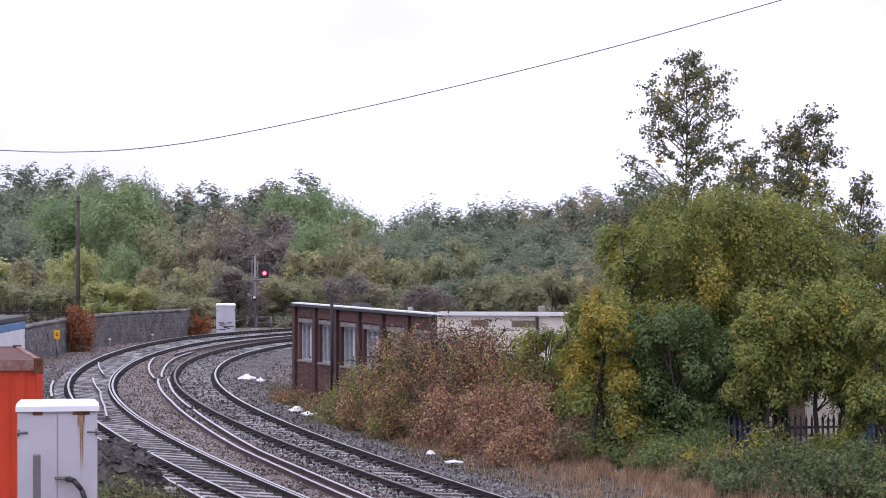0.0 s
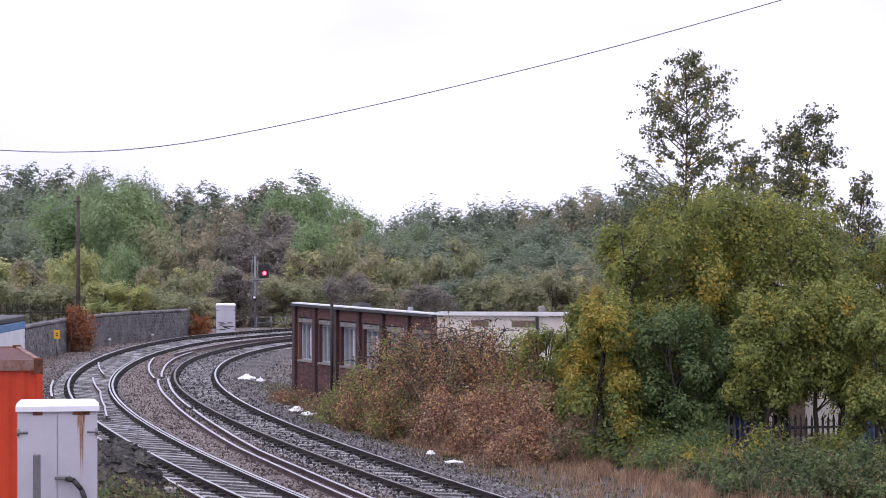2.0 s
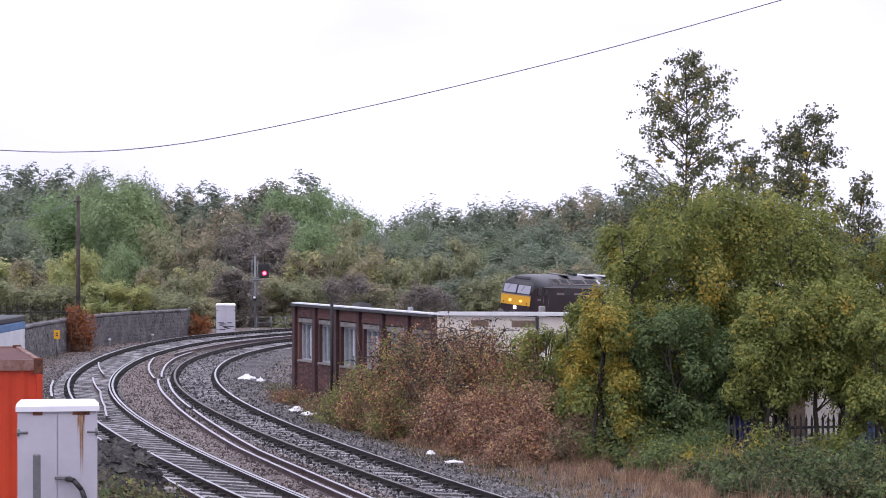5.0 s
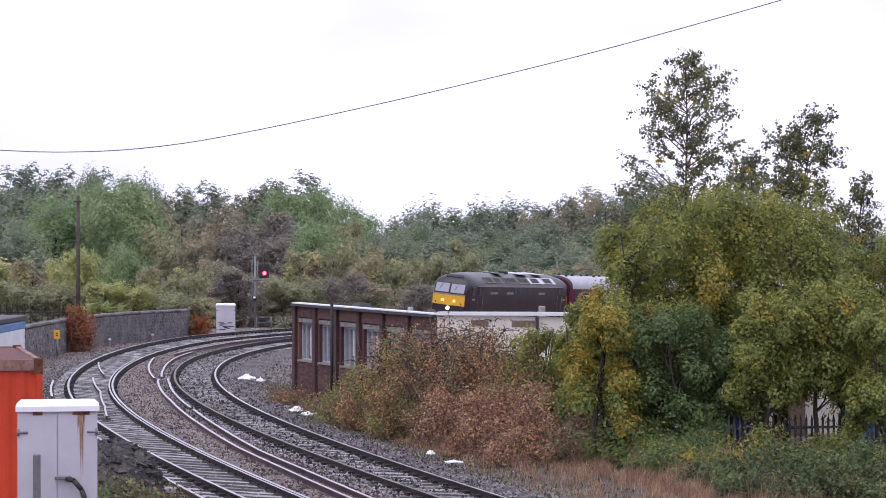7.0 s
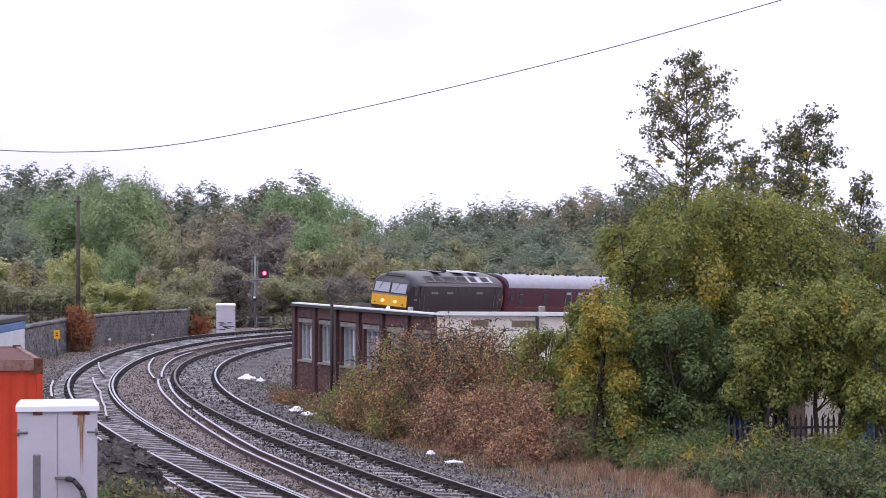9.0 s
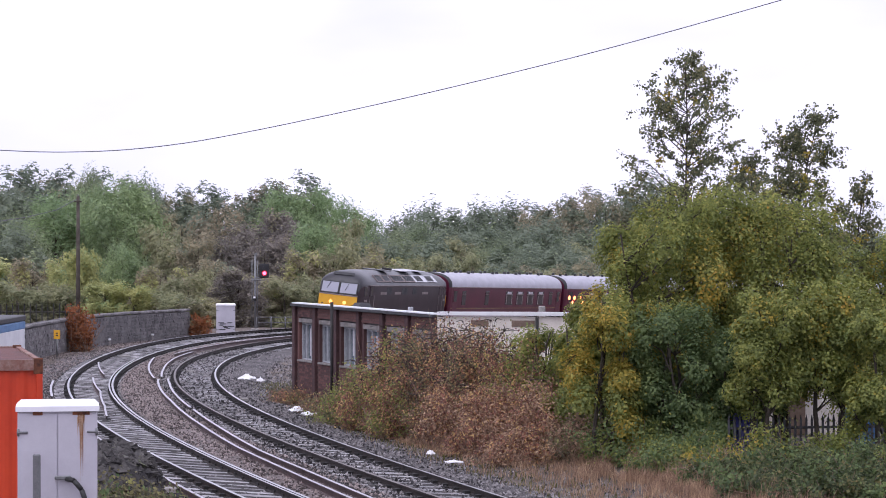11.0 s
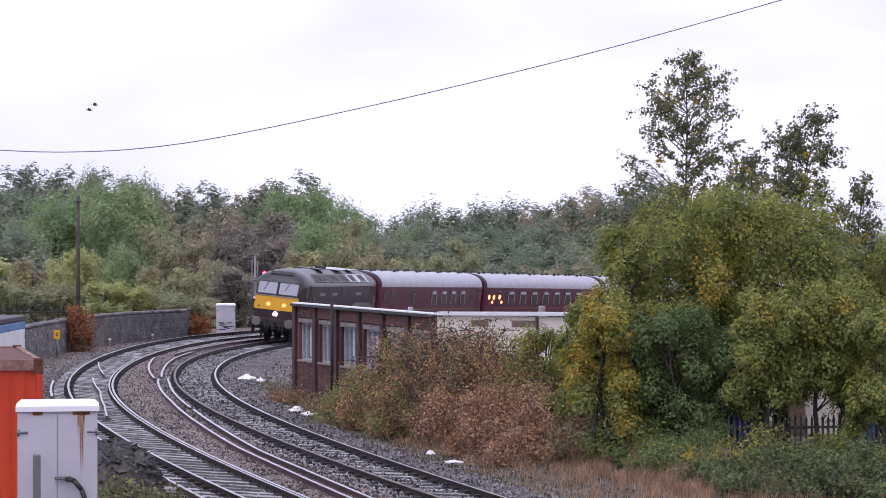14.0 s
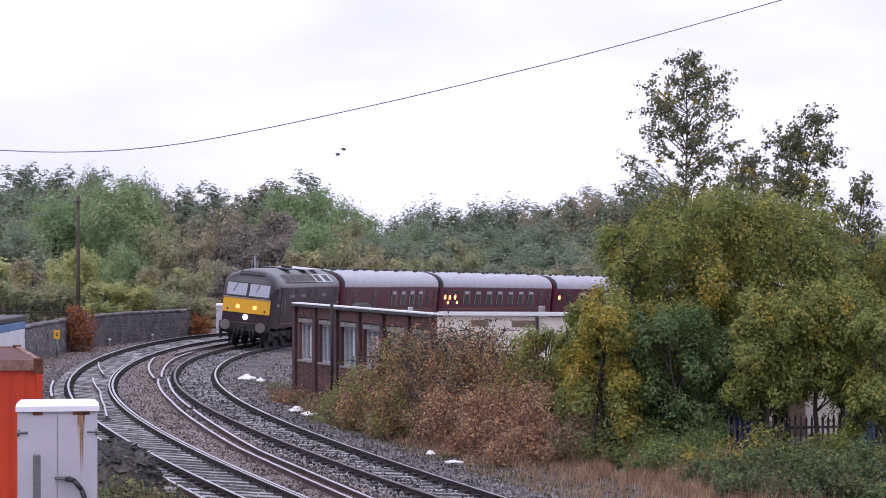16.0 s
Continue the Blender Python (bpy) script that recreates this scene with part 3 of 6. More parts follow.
for p, q, hgt, up in ((ring[0], ring[1], 0.035, 0.078), (ring[1], ring[2], 0.1, 0.09)):
    d = (q - p)
    m = wall_m(p, q, HUT_TOP + up)
    bm_box(trim1, (d.length / 2, 0.05, 0), (d.length, 0.3, hgt), m=m)
und = bmesh.new()
bm_box(und, (L01 / 2, 0.0, HH + 0.02), (L01 - 0.02, 0.34, 0.08), m=wm)
part("eaves_board", und, M["felt"], hut, "dark eaves board below the white edge")
part("roof_edge", trim1, M["white"], hut, "white painted roof edge")
em = wall_m(P1, P2, HUT_Z)
LE = wall_len(P1, P2)
part("end_wall", bm_box(bmesh.new(), (LE / 2, 0.13, HH / 2), (LE, 0.26, HH), m=em), M["cream"], hut, "cream plastered end wall")
for a, b in ((0.95, 1.45), (2.1, 2.75)):
    part("boarded_vent", bm_box(bmesh.new(), ((a + b) / 2, -0.01, HH - 0.18), (b - a, 0.05, 0.17), bev=0.01, m=em), M["boarded"], hut, "brown boarded-over vent")
part("downpipe", bm_cyl(bmesh.new(), em @ Vector((2.82, -0.06, 0.1)), em @ Vector((2.82, -0.06, HH)), 0.045), M["iron"], hut, "black downpipe")
m3 = wall_m(P2, P3, HUT_Z)
part("side_wall", bm_box(bmesh.new(), (wall_len(P2, P3) / 2, 0.13, HH / 2 - 0.2), (wall_len(P2, P3) - 0.3, 0.26, HH - 0.4), m=m3), M["brick"], hut)
m4 = wall_m(P3, P0, HUT_Z)
part("back_wall", bm_box(bmesh.new(), (wall_len(P3, P0) / 2, 0.13, HH / 2 - 0.2), (wall_len(P3, P0) - 0.3, 0.26, HH - 0.4), m=m4), M["brick"], hut)
part("vent_pipe", cyl(wm @ Vector((5.1, -0.35, 0)), wm @ Vector((5.1, -0.35, HH + 0.22)), 0.05), M["iron"], hut, "black soil pipe")
part("roof_vent", box((2.85, 68.2, HUT_TOP - 0.06), (0.17, 0.16, 0.64), 0.2, 0.02), M["concrete"], hut, "small pale roof vent")
part("roof_light", box((-2.55, 74.5, HUT_TOP - 0.12), (0.85, 0.5, 0.62), -1.2, 0.12), M["felt"], hut, "low dark roof light")
part("roof_vent", box((-0.95, 69.4, HUT_TOP - 0.08), (0.13, 0.13, 0.56), 0.5, 0.02), M["window_paint"], hut, "small pale roof vent")


# ---- stone parapet wall along the line ----
def stone_wall(u0, u1, lat, hgt):
    w = thing("wall_parapet", Matrix.Identity(4), "weathered grey stone parapet wall beside the outer track", "wall", kind="structure")
    core = bmesh.new()
    meshes = []
    rng = random.Random(8)
    for k in range(7):
        bm = bm_box(bmesh.new(), (0, 0, 0), (0.27 + 0.06 * k, 0.16, 0.17), 0, 0.025)
        for v in bm.verts:
            v.co += Vector((rng.uniform(-0.02, 0.02), rng.uniform(-0.015, 0.015), rng.uniform(-0.014, 0.014)))
        me = bpy.data.meshes.new("stone")
        bm.to_mesh(me)
        bm.free()
        me.materials.append(M["stone"])
        meshes.append(me)
    spots = []
    du = 2.0
    u = u0
    while u < u1:
        xa, ya, za = (float(t) for t in place(u, lat, -0.4))
        xb, yb, zb = (float(t) for t in place(u + du, lat, -0.4))
        m = wall_m((xa, ya), (xb, yb), za)
        ln = wall_len((xa, ya), (xb, yb))
        bm_box(core, (ln / 2, 0, hgt / 2 - 0.1), (ln, 0.38, hgt - 0.06), m=m)
        for r in range(8 if u > 8 else 0):
            x = rng.uniform(-0.2, 0.05)
            while x < ln - 0.1:
                k = rng.randrange(7)
                half = 0.135 + 0.03 * k
                spots.append((abs(u - 26), k, m @ pose(x + half, -0.12 + rng.uniform(-0.025, 0.02), 0.1 + r * 0.183, 0, rng.uniform(-2, 2), 0)))
                x += 2 * half + 0.015
        for c in range(4):
            cp = bm_box(bmesh.new(), (0, 0, 0), (ln / 4 - 0.015, 0.46, 0.13), bev=0.03)
            part("coping_stone", cp, M["stone"], w).matrix_world = m @ pose((c + 0.5) * ln / 4, 0, hgt - 0.03 + rng.uniform(-0.02, 0.02), rng.uniform(-2, 2), rng.uniform(-1, 1), 0)
        u += du
    part("wall_core", core, M["joint"], w)
    spots.sort(key=lambda q: q[0])
    for _, k, m in spots[:300]:
        o = new("stone", meshes[k])
        o.matrix_world = m
        o.parent = w
    V, F, o = [], [], 0
    for _, k, m in spots[300:]:
        V += [m @ v.co for v in meshes[k].vertices]
        F += [[o + i for i in p.vertices] for p in meshes[k].polygons]
        o += len(meshes[k].vertices)
    part("stone_course", (V, [], F), M["stone"], w, "", "stuff")
    return w


stone_wall(-8, 51, -8.3, 1.62)


# ---- lineside things ----
def relay_cabinet(m, w, d, h, label, big=False):
    t = thing("relay_cabinet", m, label, "equipment cabinet")
    part("body", box((0, 0, h / 2), (w, d, h), 0, 0.012), M["cabinet"], t)
    lid = bmesh.new()
    lw, ld = w / 2 + 0.025, d / 2 + 0.05
    vs = [lid.verts.new(p) for p in ((-lw, -ld, h), (lw, -ld, h), (lw, ld, h), (-lw, ld, h), (-lw, -ld, h + 0.07), (lw, -ld, h + 0.07), (lw, ld, h + 0.07), (-lw, ld, h + 0.07),
                                     (-lw + 0.06, -ld + 0.16, h + 0.135), (lw - 0.06, -ld + 0.16, h + 0.135), (lw - 0.06, ld - 0.16, h + 0.135), (-lw + 0.06, ld - 0.16, h + 0.135))]
    for q in ((3, 2, 1, 0), (0, 1, 5, 4), (1, 2, 6, 5), (2, 3, 7, 6), (3, 0, 4, 7), (4, 5, 9, 8), (5, 6, 10, 9), (6, 7, 11, 10), (7, 4, 8, 11), (8, 9, 10, 11)):
        lid.faces.new([vs[i] for i in q])
    part("lid", lid, M["cabinet_lid"], t, "white pitched metal lid")
    for sx in (-1, 1):
        dr = part("door", box((sx * w / 4, -d / 2 - 0.008, h / 2), (w / 2 - 0.012, 0.022, h - 0.06), 0, 0.004), M["cabinet"], t)
        for z in (h - 0.28, 0.3):
            hb = bmesh.new()
            bm_cyl(hb, (sx * (w / 2 - 0.14), -d / 2 - 0.03, z), (sx * (w / 2 + 0.01), -d / 2 - 0.03, z), 0.014)
            bm_cyl(hb, (sx * (w / 2 - 0.01), -d / 2 - 0.03, z - 0.05), (sx * (w / 2 - 0.01), -d / 2 - 0.03, z + 0.05), 0.018)
            part("hinge", hb, M["steel_grey"], dr, "grey strap hinge")
    return t


# near cabinet on the bank
near = relay_cabinet(pose(-5.27, 32.4, 0.98, 0, 0, 9), 1.07, 0.6, 1.63, "pale lilac-grey steel relay cabinet with rust streaks on its bank")
rr = random.Random(3)
st = bmesh.new()
for i in range(34):
    x = rr.gauss(0.315, 0.022)
    ln = rr.uniform(0.06, 0.3) + (rr.uniform(0.2, 1.0) if rr.random() < 0.3 else 0) * (abs(x - 0.315) < 0.03)
    w_ = rr.uniform(0.003, 0.01)
    top_z = 1.6 - rr.random() * 0.05
    vs = [st.verts.new((px_, -0.3235 - 0.0006 * (i % 5), pz_)) for px_, pz_ in ((x - w_, top_z), (x + w_, top_z), (x + w_ * 0.7, top_z - ln * 0.6), (x, top_z - ln), (x - w_ * 0.8, top_z - ln * 0.5))]
    st.faces.new(vs[::-1])
part("rust_streak", st, M["rust_run"], near, "rust run below the lid", "stuff")
lip = bmesh.new()
for x0, x1 in ((0.2, 0.43), (-0.33, -0.2)):
    bm_box(lip, ((x0 + x1) / 2, -0.324, 1.603), (x1 - x0, 0.008, 0.045))
part("lid_drip", lip, M["rust"], near, "dark rusty lip under the lid")
hs = bmesh.new()
pts = [(0.12, -0.36, 0.72), (0.22, -0.44, 0.7), (0.32, -0.47, 0.58), (0.4, -0.47, 0.35), (0.45, -0.47, 0.0)]
for a, b in zip(pts, pts[1:]):
    bm_cyl(hs, a, b, 0.035)
part("cable", hs, M["rubber"], near, "thick black cable")
part("bracket", box((0.07, -0.36, 0.735), (0.22, 0.05, 0.05)), M["steel_grey"], near)
stake = thing("marker_post", pose(-5.42, 31.6, gz(-5.42, 31.6), 0, 0, 12), "short weathered grey concrete post before the cabinet", "post")
part("shaft", box((0, 0, 0.75), (0.1, 0.1, 1.5), 0, 0.01), M["fence_grey"], stake)

relay_cabinet(pose(-12.95, 141.2, -0.52, 0, 0, 6), 1.12, 0.7, 1.72, "white steel relay cabinet with scrawled paint beyond the wall")
scr = thing("graffiti", pose(-12.95, 141.2, -0.52, 0, 0, 6), "dark scrawled paint on the white cabinet door", "graffiti")
sg = bmesh.new()
for i in range(9):
    a = rr.uniform(-0.8, 0.9)
    bm_box(sg, (rr.uniform(-0.3, 0.3), -0.378, rr.uniform(0.3, 0.75)), (rr.uniform(0.15, 0.4), 0.004, 0.05), m=Matrix.Identity(4))
part("paint_stroke", sg, M["black"], scr)


def container(m):
    t = thing("shipping_container", m, "orange steel storage container with a rusty roof rim", "container")
    w, d, h = 2.44, 6.0, 2.97
    for sx, axis in ((-1, "x"), (1, "x"), (-1, "y"), (1, "y")):
        bm = bmesh.new()
        ln = (d if axis == "x" else w) - 0.1
        n = int(ln / 0.07)
        cols = []
        for i in range(n + 1):
            c = -ln / 2 + i * ln / n
            dep = (0.0, 0.0, 0.03, 0.03)[i % 4] + 0.05
            e = (w if axis == "x" else d) / 2 - dep
            p = (sx * e, c) if axis == "x" else (c, sx * e)
            cols.append((bm.verts.new((*p, 0.08)), bm.verts.new((*p, h - 0.06))))
        for a, b in zip(cols, cols[1:]):
            bm.faces.new((a[0], b[0], b[1], a[1]))
        part("side_panel", bm, M["orange"], t, "ribbed orange steel panel")
    for sx in (-1, 1):
        for sy in (-1, 1):
            part("corner_post", box((sx * (w / 2 - 0.05), sy * (d / 2 - 0.05), h / 2), (0.12, 0.12, h)), M["orange"], t)
            part("corner_casting", box((sx * (w / 2 - 0.07), sy * (d / 2 - 0.07), h - 0.12), (0.17, 0.17, 0.3)), M["rust"], t, "rusty corner casting")
    rim = bmesh.new()
    for sy in (-1, 1):
        bm_box(rim, (0, sy * (d / 2 - 0.05), h - 0.1), (w - 0.3, 0.1, 0.2))
    for sx in (-1, 1):
        bm_box(rim, (sx * (w / 2 - 0.05), 0, h - 0.1), (0.1, d - 0.3, 0.2))
    part("top_rail", rim, M["rust_pale"], t, "rust-stained top rail")
    part("roof", box((0, 0, h - 0.06), (w - 0.2, d - 0.2, 0.06)), M["container_roof"], t, "dirty dark red roof")
    part("floor", box((0, 0, 0.09), (w - 0.1, d - 0.1, 0.12)), M["iron"], t)
    return t


container(pose(-9.42, 47.0, -0.26, 0, 0, 14))

van = thing("parked_lorry", pose(-12.72, 63, gz(-12.72, 63), 0, 0, 0), "white box lorry with a blue band and black roof", "lorry")
part("body", box((0, 0, 1.85), (2.3, 5.2, 2.2), 0, 0.06), M["white"], van)
part("side_band", box((0, 0, 3.0), (2.32, 5.22, 0.22), 0, 0.03), M["blue"], van, "blue upper band")
part("roof", box((0, 0, 3.2), (2.34, 5.24, 0.16), 0, 0.03), M["black"], van, "black roof")
for sx in (-1, 1):
    for sy in (-1, 1):
        part("wheel", cyl((sx * 0.82, sy * 1.5, 0.45), (sx * 1.02, sy * 1.5, 0.45), 0.45, seg=20), M["rubber"], van)


def signal(m):
    t = thing("railway_signal", m, "colour light signal showing red on a galvanised post", "signal")
    part("post", cyl((0, 0, 0), (0, 0, 4.9), 0.06), M["steel_grey"], t)
    part("base", box((0, 0, 0.15), (0.5, 0.5, 0.3)), M["concrete"], t)
    hd = part("signal_head", box((0.56, -0.12, 3.93), (0.62, 0.16, 0.88), 0, 0.04), M["black"], t, "black backboard")
    part("hood", cyl((0.58, -0.18, 4.1), (0.58, -0.4, 4.1), 0.14, 0.14, 16), M["black"], hd)
    part("lamp_ring", cyl((0.58, -0.2, 3.78), (0.58, -0.225, 3.78), 0.17, seg=20), M["red_dim"], hd, "dark red lens rim")
    part("red_lamp", cyl((0.58, -0.2, 3.78), (0.58, -0.235, 3.78), 0.115, seg=20), M["red_glow"], hd, "lit red lamp")
    part("bracket", box((0.3, 0, 3.5), (0.6, 0.06, 0.06)), M["steel_grey"], t)
    part("junction_box", box((-0.05, -0.1, 2.2), (0.25, 0.15, 0.32), 0, 0.02), M["black"], t)
    part("phone_plate", box((-0.05, -0.185, 2.25), (0.14, 0.01, 0.12), 0, 0.0), M["white"], t)
    part("platform", box((0.1, 0, 3.35), (0.7, 0.5, 0.05)), M["steel_grey"], t)
    part("top_lamp", box((0.05, 0, 4.95), (0.16, 0.12, 0.2), 0, 0.03), M["steel_grey"], t)
    part("ladder", bm_cyl(bm_cyl(bmesh.new(), (-0.2, 0.3, 0), (-0.2, 0.1, 4.6), 0.025), (0.15, 0.3, 0), (0.15, 0.1, 4.6), 0.025), M["steel_grey"], t)
    return t


signal(pose(-11.85, 149.5, -0.75, 0, 0, 5))

yel = thing("speed_sign", pose(-17.35, 106.5, float(place(24, -7.6, -0.35)[2])), "small yellow warning plate on a thin grey post", "sign")
part("post", cyl((0, 0, 0), (0, 0, 1.05), 0.035), M["steel_grey"], yel)
part("plate", box((0, -0.03, 1.08), (0.29, 0.03, 0.4), 0, 0.006), M["yellow"], yel, "yellow plate")
sb = bm_box(bm_box(bmesh.new(), (0, -0.049, 1.14), (0.1, 0.006, 0.05)), (0, -0.049, 1.04), (0.1, 0.006, 0.05))
part("marking", sb, M["black"], yel)

for px, py, hgt in ((-23.1, 150.0, 9.1),):
    tp = thing("telegraph_pole", pose(px, py, -1.2), "dark tarred wooden telegraph pole", "pole")
    part("shaft", cyl((0, 0, 0), (0, 0, hgt), 0.15, 0.1), M["bark"], tp)
    part("crossarm", box((0, -0.12, hgt - 0.35), (0.5, 0.08, 0.09)), M["bark"], tp)
    part("insulator", cyl((0.0, 0, hgt), (0, 0, hgt + 0.12), 0.04), M["concrete"], tp)


def wire(name, label, pts, r):
    t = thing(name, Matrix.Identity(4), label, "cable")
    v, f = limbs([([tuple(p) for p in pts], r, r)], 6)
    raw("strand", v, f, M["wire"], t, smooth=True)
    return t


def ray(px, py, y):
    """A point at depth y on the line of sight through a place in a 1568 by 882 picture."""
    a, v = -0.0022, -(py - 441) / 4193
    fy, fz = math.cos(a) - v * math.sin(a), math.sin(a) + v * math.cos(a)
    return Vector(((px - 784) / 4193 / fy * y, y, EYE_H + fz / fy * y))


# ---- fences, scraps and small things by the line ----
def palisade(name, label, p, q, hgt, step, material, wpale=0.07):
    t = thing(name, wall_m(p, q, 0), label, "fence")
    ln = wall_len(p, q)
    for i in range(int(ln / step) + 1):
        x = i * step
        X, Y = p[0] + (q[0] - p[0]) * x / ln, p[1] + (q[1] - p[1]) * x / ln
        z = gz(X, Y)
        bm = bm_box(bmesh.new(), (x, 0, z + hgt / 2), (wpale, 0.02, hgt))
        bm_cyl(bm, (x, 0, z + hgt), (x, 0, z + hgt + 0.1), wpale * 0.5, 0.004, 4)
        part("pale", bm, material, t)
    for f in (0.2, 0.82):
        za, zb = gz(*p) + hgt * f, gz(*q) + hgt * f
        v, fc = limbs([([(0, 0.03, za), (ln, 0.03, zb)], 0.03, 0.03)], 4)
        raw("fence_rail", v, fc, material, t)
    return t


def px_at(px, y):
    return ((px - 784) / 4193 * y, y)


palisade("palisade_fence", "grey steel palisade fence half hidden by the trees", px_at(1290, 53.4), px_at(1640, 54.2), 1.08, 0.13, M["fence_dark"], 0.05)
palisade("palisade_fence", "dark iron palisade fence above the stone wall", px_at(-40, 121), px_at(128, 121), 2.05, 0.3, M["iron"], 0.06)
low = thing("low_fence", Matrix.Identity(4), "low grey rail fence beyond the signal", "fence")
for px in (455, 480, 505, 530):
    x, y = px_at(px, 158)
    part("post", cyl((x, y, gz(x, y)), (x, y, gz(x, y) + 0.95), 0.05), M["fence_grey"], low)
for dz in (0.55, 0.9):
    a, b = px_at(452, 158), px_at(534, 158)
    part("fence_rail", box(((a[0] + b[0]) / 2, 158, gz(a[0], 158) + dz), (b[0] - a[0], 0.05, 0.05)), M["fence_grey"], low)
tarp = thing("blue_barrel", pose(*px_at(1312, 54.2), gz(*px_at(1312, 54.2))), "dark blue plastic drum behind the fence", "drum")
part("shell", bm_cyl(bmesh.new(), (0, 0, 0), (0, 0, 1.15), 0.29, 0.27, 20), M["navy"], tarp)
for z in (0.4, 0.8):
    part("hoop", bm_cyl(bmesh.new(), (0, 0, z), (0, 0, z + 0.05), 0.305, seg=20), M["navy"], tarp)
tank = thing("water_tank", pose(*px_at(1520, 55.5), gz(*px_at(1520, 55.5))), "pale blue plastic tank behind the fence", "tank")
part("shell", box((0, 0, 0.6), (0.75, 0.6, 1.2), 0.1, 0.08), M["blue"], tank)
part("label_panel", box((-0.15, -0.31, 0.9), (0.3, 0.02, 0.25), 0.1, 0.01), M["white"], tank)
shed = thing("pale_shed", pose(*px_at(1425, 62), gz(*px_at(1425, 62))), "pale cream low shed behind the fence and trees", "shed")
part("wall", box((0, 1.2, 0.85), (2.2, 2.4, 1.7), 0, 0.02), M["cream"], shed)
part("roof", box((0, 1.2, 1.74), (2.35, 2.55, 0.09), 0, 0.02), M["felt"], shed)
part("door", box((-0.4, -0.01, 0.75), (0.8, 0.05, 1.5), 0, 0.01), M["boarded"], shed)


def scrap(px, py, w, d, h, seed, label):
    """A crumpled pale sheet on the ballast."""
    rng = random.Random(seed)
    rx, rz = (px - 784) / 4193, -(py - 432) / 4193
    y = 30.0
    while y < 140 and EYE_H + rz * y > float(fall(y)) - 0.27:
        y += 0.05
    t = thing("rag", pose(rx * y, y, gz(rx * y, y) + 0.12, 0, 0, rng.uniform(-30, 30)), label, "litter", "litter by the track")
    bm = bmesh.new()
    bmesh.ops.create_grid(bm, x_segments=9, y_segments=7, size=0.5)
    for v in bm.verts:
        n_ = noise.noise(Vector((v.co.x * 4, v.co.y * 4, seed * 3.1)))
        edge = 1 - max(abs(v.co.x), abs(v.co.y)) * 1.6
        v.co = Vector((v.co.x * w * (1 + 0.4 * n_), v.co.y * d * (1 - 0.5 * n_), max(0.0, edge) * h + abs(n_) * h * 0.8))
    g = bmesh.ops.extrude_face_region(bm, geom=list(bm.faces))["geom"]
    bmesh.ops.translate(bm, verts=[v for v in g if isinstance(v, bmesh.types.BMVert)], vec=(0, 0, 0.015))
    part("sheet", bm, M["litter"], t)
    return t


scrap(437, 677, 0.55, 0.5, 0.2, 1, "crumpled white plastic sheet on the ballast")
scrap(461, 681, 0.25, 0.3, 0.16, 2, "small white plastic scrap on the ballast")
scrap(525, 735, 0.4, 0.5, 0.16, 3, "crumpled white sheeting beside the inner track")
scrap(545, 741, 0.35, 0.4, 0.1, 4, "crumpled white sheeting beside the inner track")
scrap(762, 814, 0.2, 0.25, 0.14, 5, "small white scrap on the cess")
scrap(803, 826, 0.42, 0.2, 0.06, 6, "torn white plastic strip on the cess")


def at_line(u, lat, z=0.0):
    return [float(c) for c in place(u, lat, z)]


for u, lat, s, label, m_ in ((21.5, -3.95, (0.5, 0.3, 0.14), "pale concrete block between the outer rails", "concrete"), (27, -4.2, (0.5, 0.16, 0.1), "short grey steel offcut on the sleepers", "steel_grey"),
                             (20, -1.62, (0.5, 0.2, 0.12), "rusty steel ramp end beside the conductor rail", "cond_side"), (21, -1.7, (0.5, 0.2, 0.12), "rusty steel ramp end beside the conductor rail", "cond_side"),
                             (10.5, -0.25, (0.3, 0.2, 0.12), "pale stone lying in the inner track", "concrete"), (-6.5, 1.05, (0.28, 0.2, 0.12), "pale stone lying beside the inner rail", "concrete"),
                             (-24, -2.85, (0.2, 0.16, 0.12), "pale stone beside the outer rail", "concrete"), (-33, -5.4, (0.45, 0.3, 0.18), "broken pale concrete lump on the bank", "concrete")):
    x, y, z = at_line(u, lat, -0.19)
    t = thing("concrete_block" if m_ == "concrete" else "steel_offcut", pose(x, y, z, 0, 0, 30 + u), label, "block" if m_ == "concrete" else "scrap")
    bm = box((0, 0, s[2] / 2), s, 0, 0.03)
    for v in bm.verts:
        v.co += Vector((noise.noise(v.co * 5 + Vector((u, 0, 0))), noise.noise(v.co * 5 + Vector((0, u, 0))), 0)) * 0.05
    part("lump", bm, M[m_], t)
x, y, z = at_line(66, -6.4, -0.3)
ds = thing("ground_signal", pose(x, y, z), "small black ground signal with white discs", "signal")
part("case", box((0, 0, 0.3), (0.4, 0.25, 0.6), 0, 0.04), M["black"], ds)
for sx in (-0.18, 0.2):
    part("disc", cyl((sx, -0.15, 0.62), (sx, -0.19, 0.62), 0.16, seg=16), M["white"], ds, "white disc")
for u, px in ((36, 0), (44, 0)):
    x, y, z = at_line(u, -7.6, -0.3)
    mk = thing("marker_stake", pose(x, y, z), "short pale lineside marker stake", "post", "lineside markers")
    part("shaft", box((0, 0, 0.14), (0.07, 0.07, 0.28), 0, 0.01), M["concrete"], mk)
    part("cap", box((0, 0, 0.31), (0.14, 0.1, 0.1), 0, 0.02), M["white"], mk)


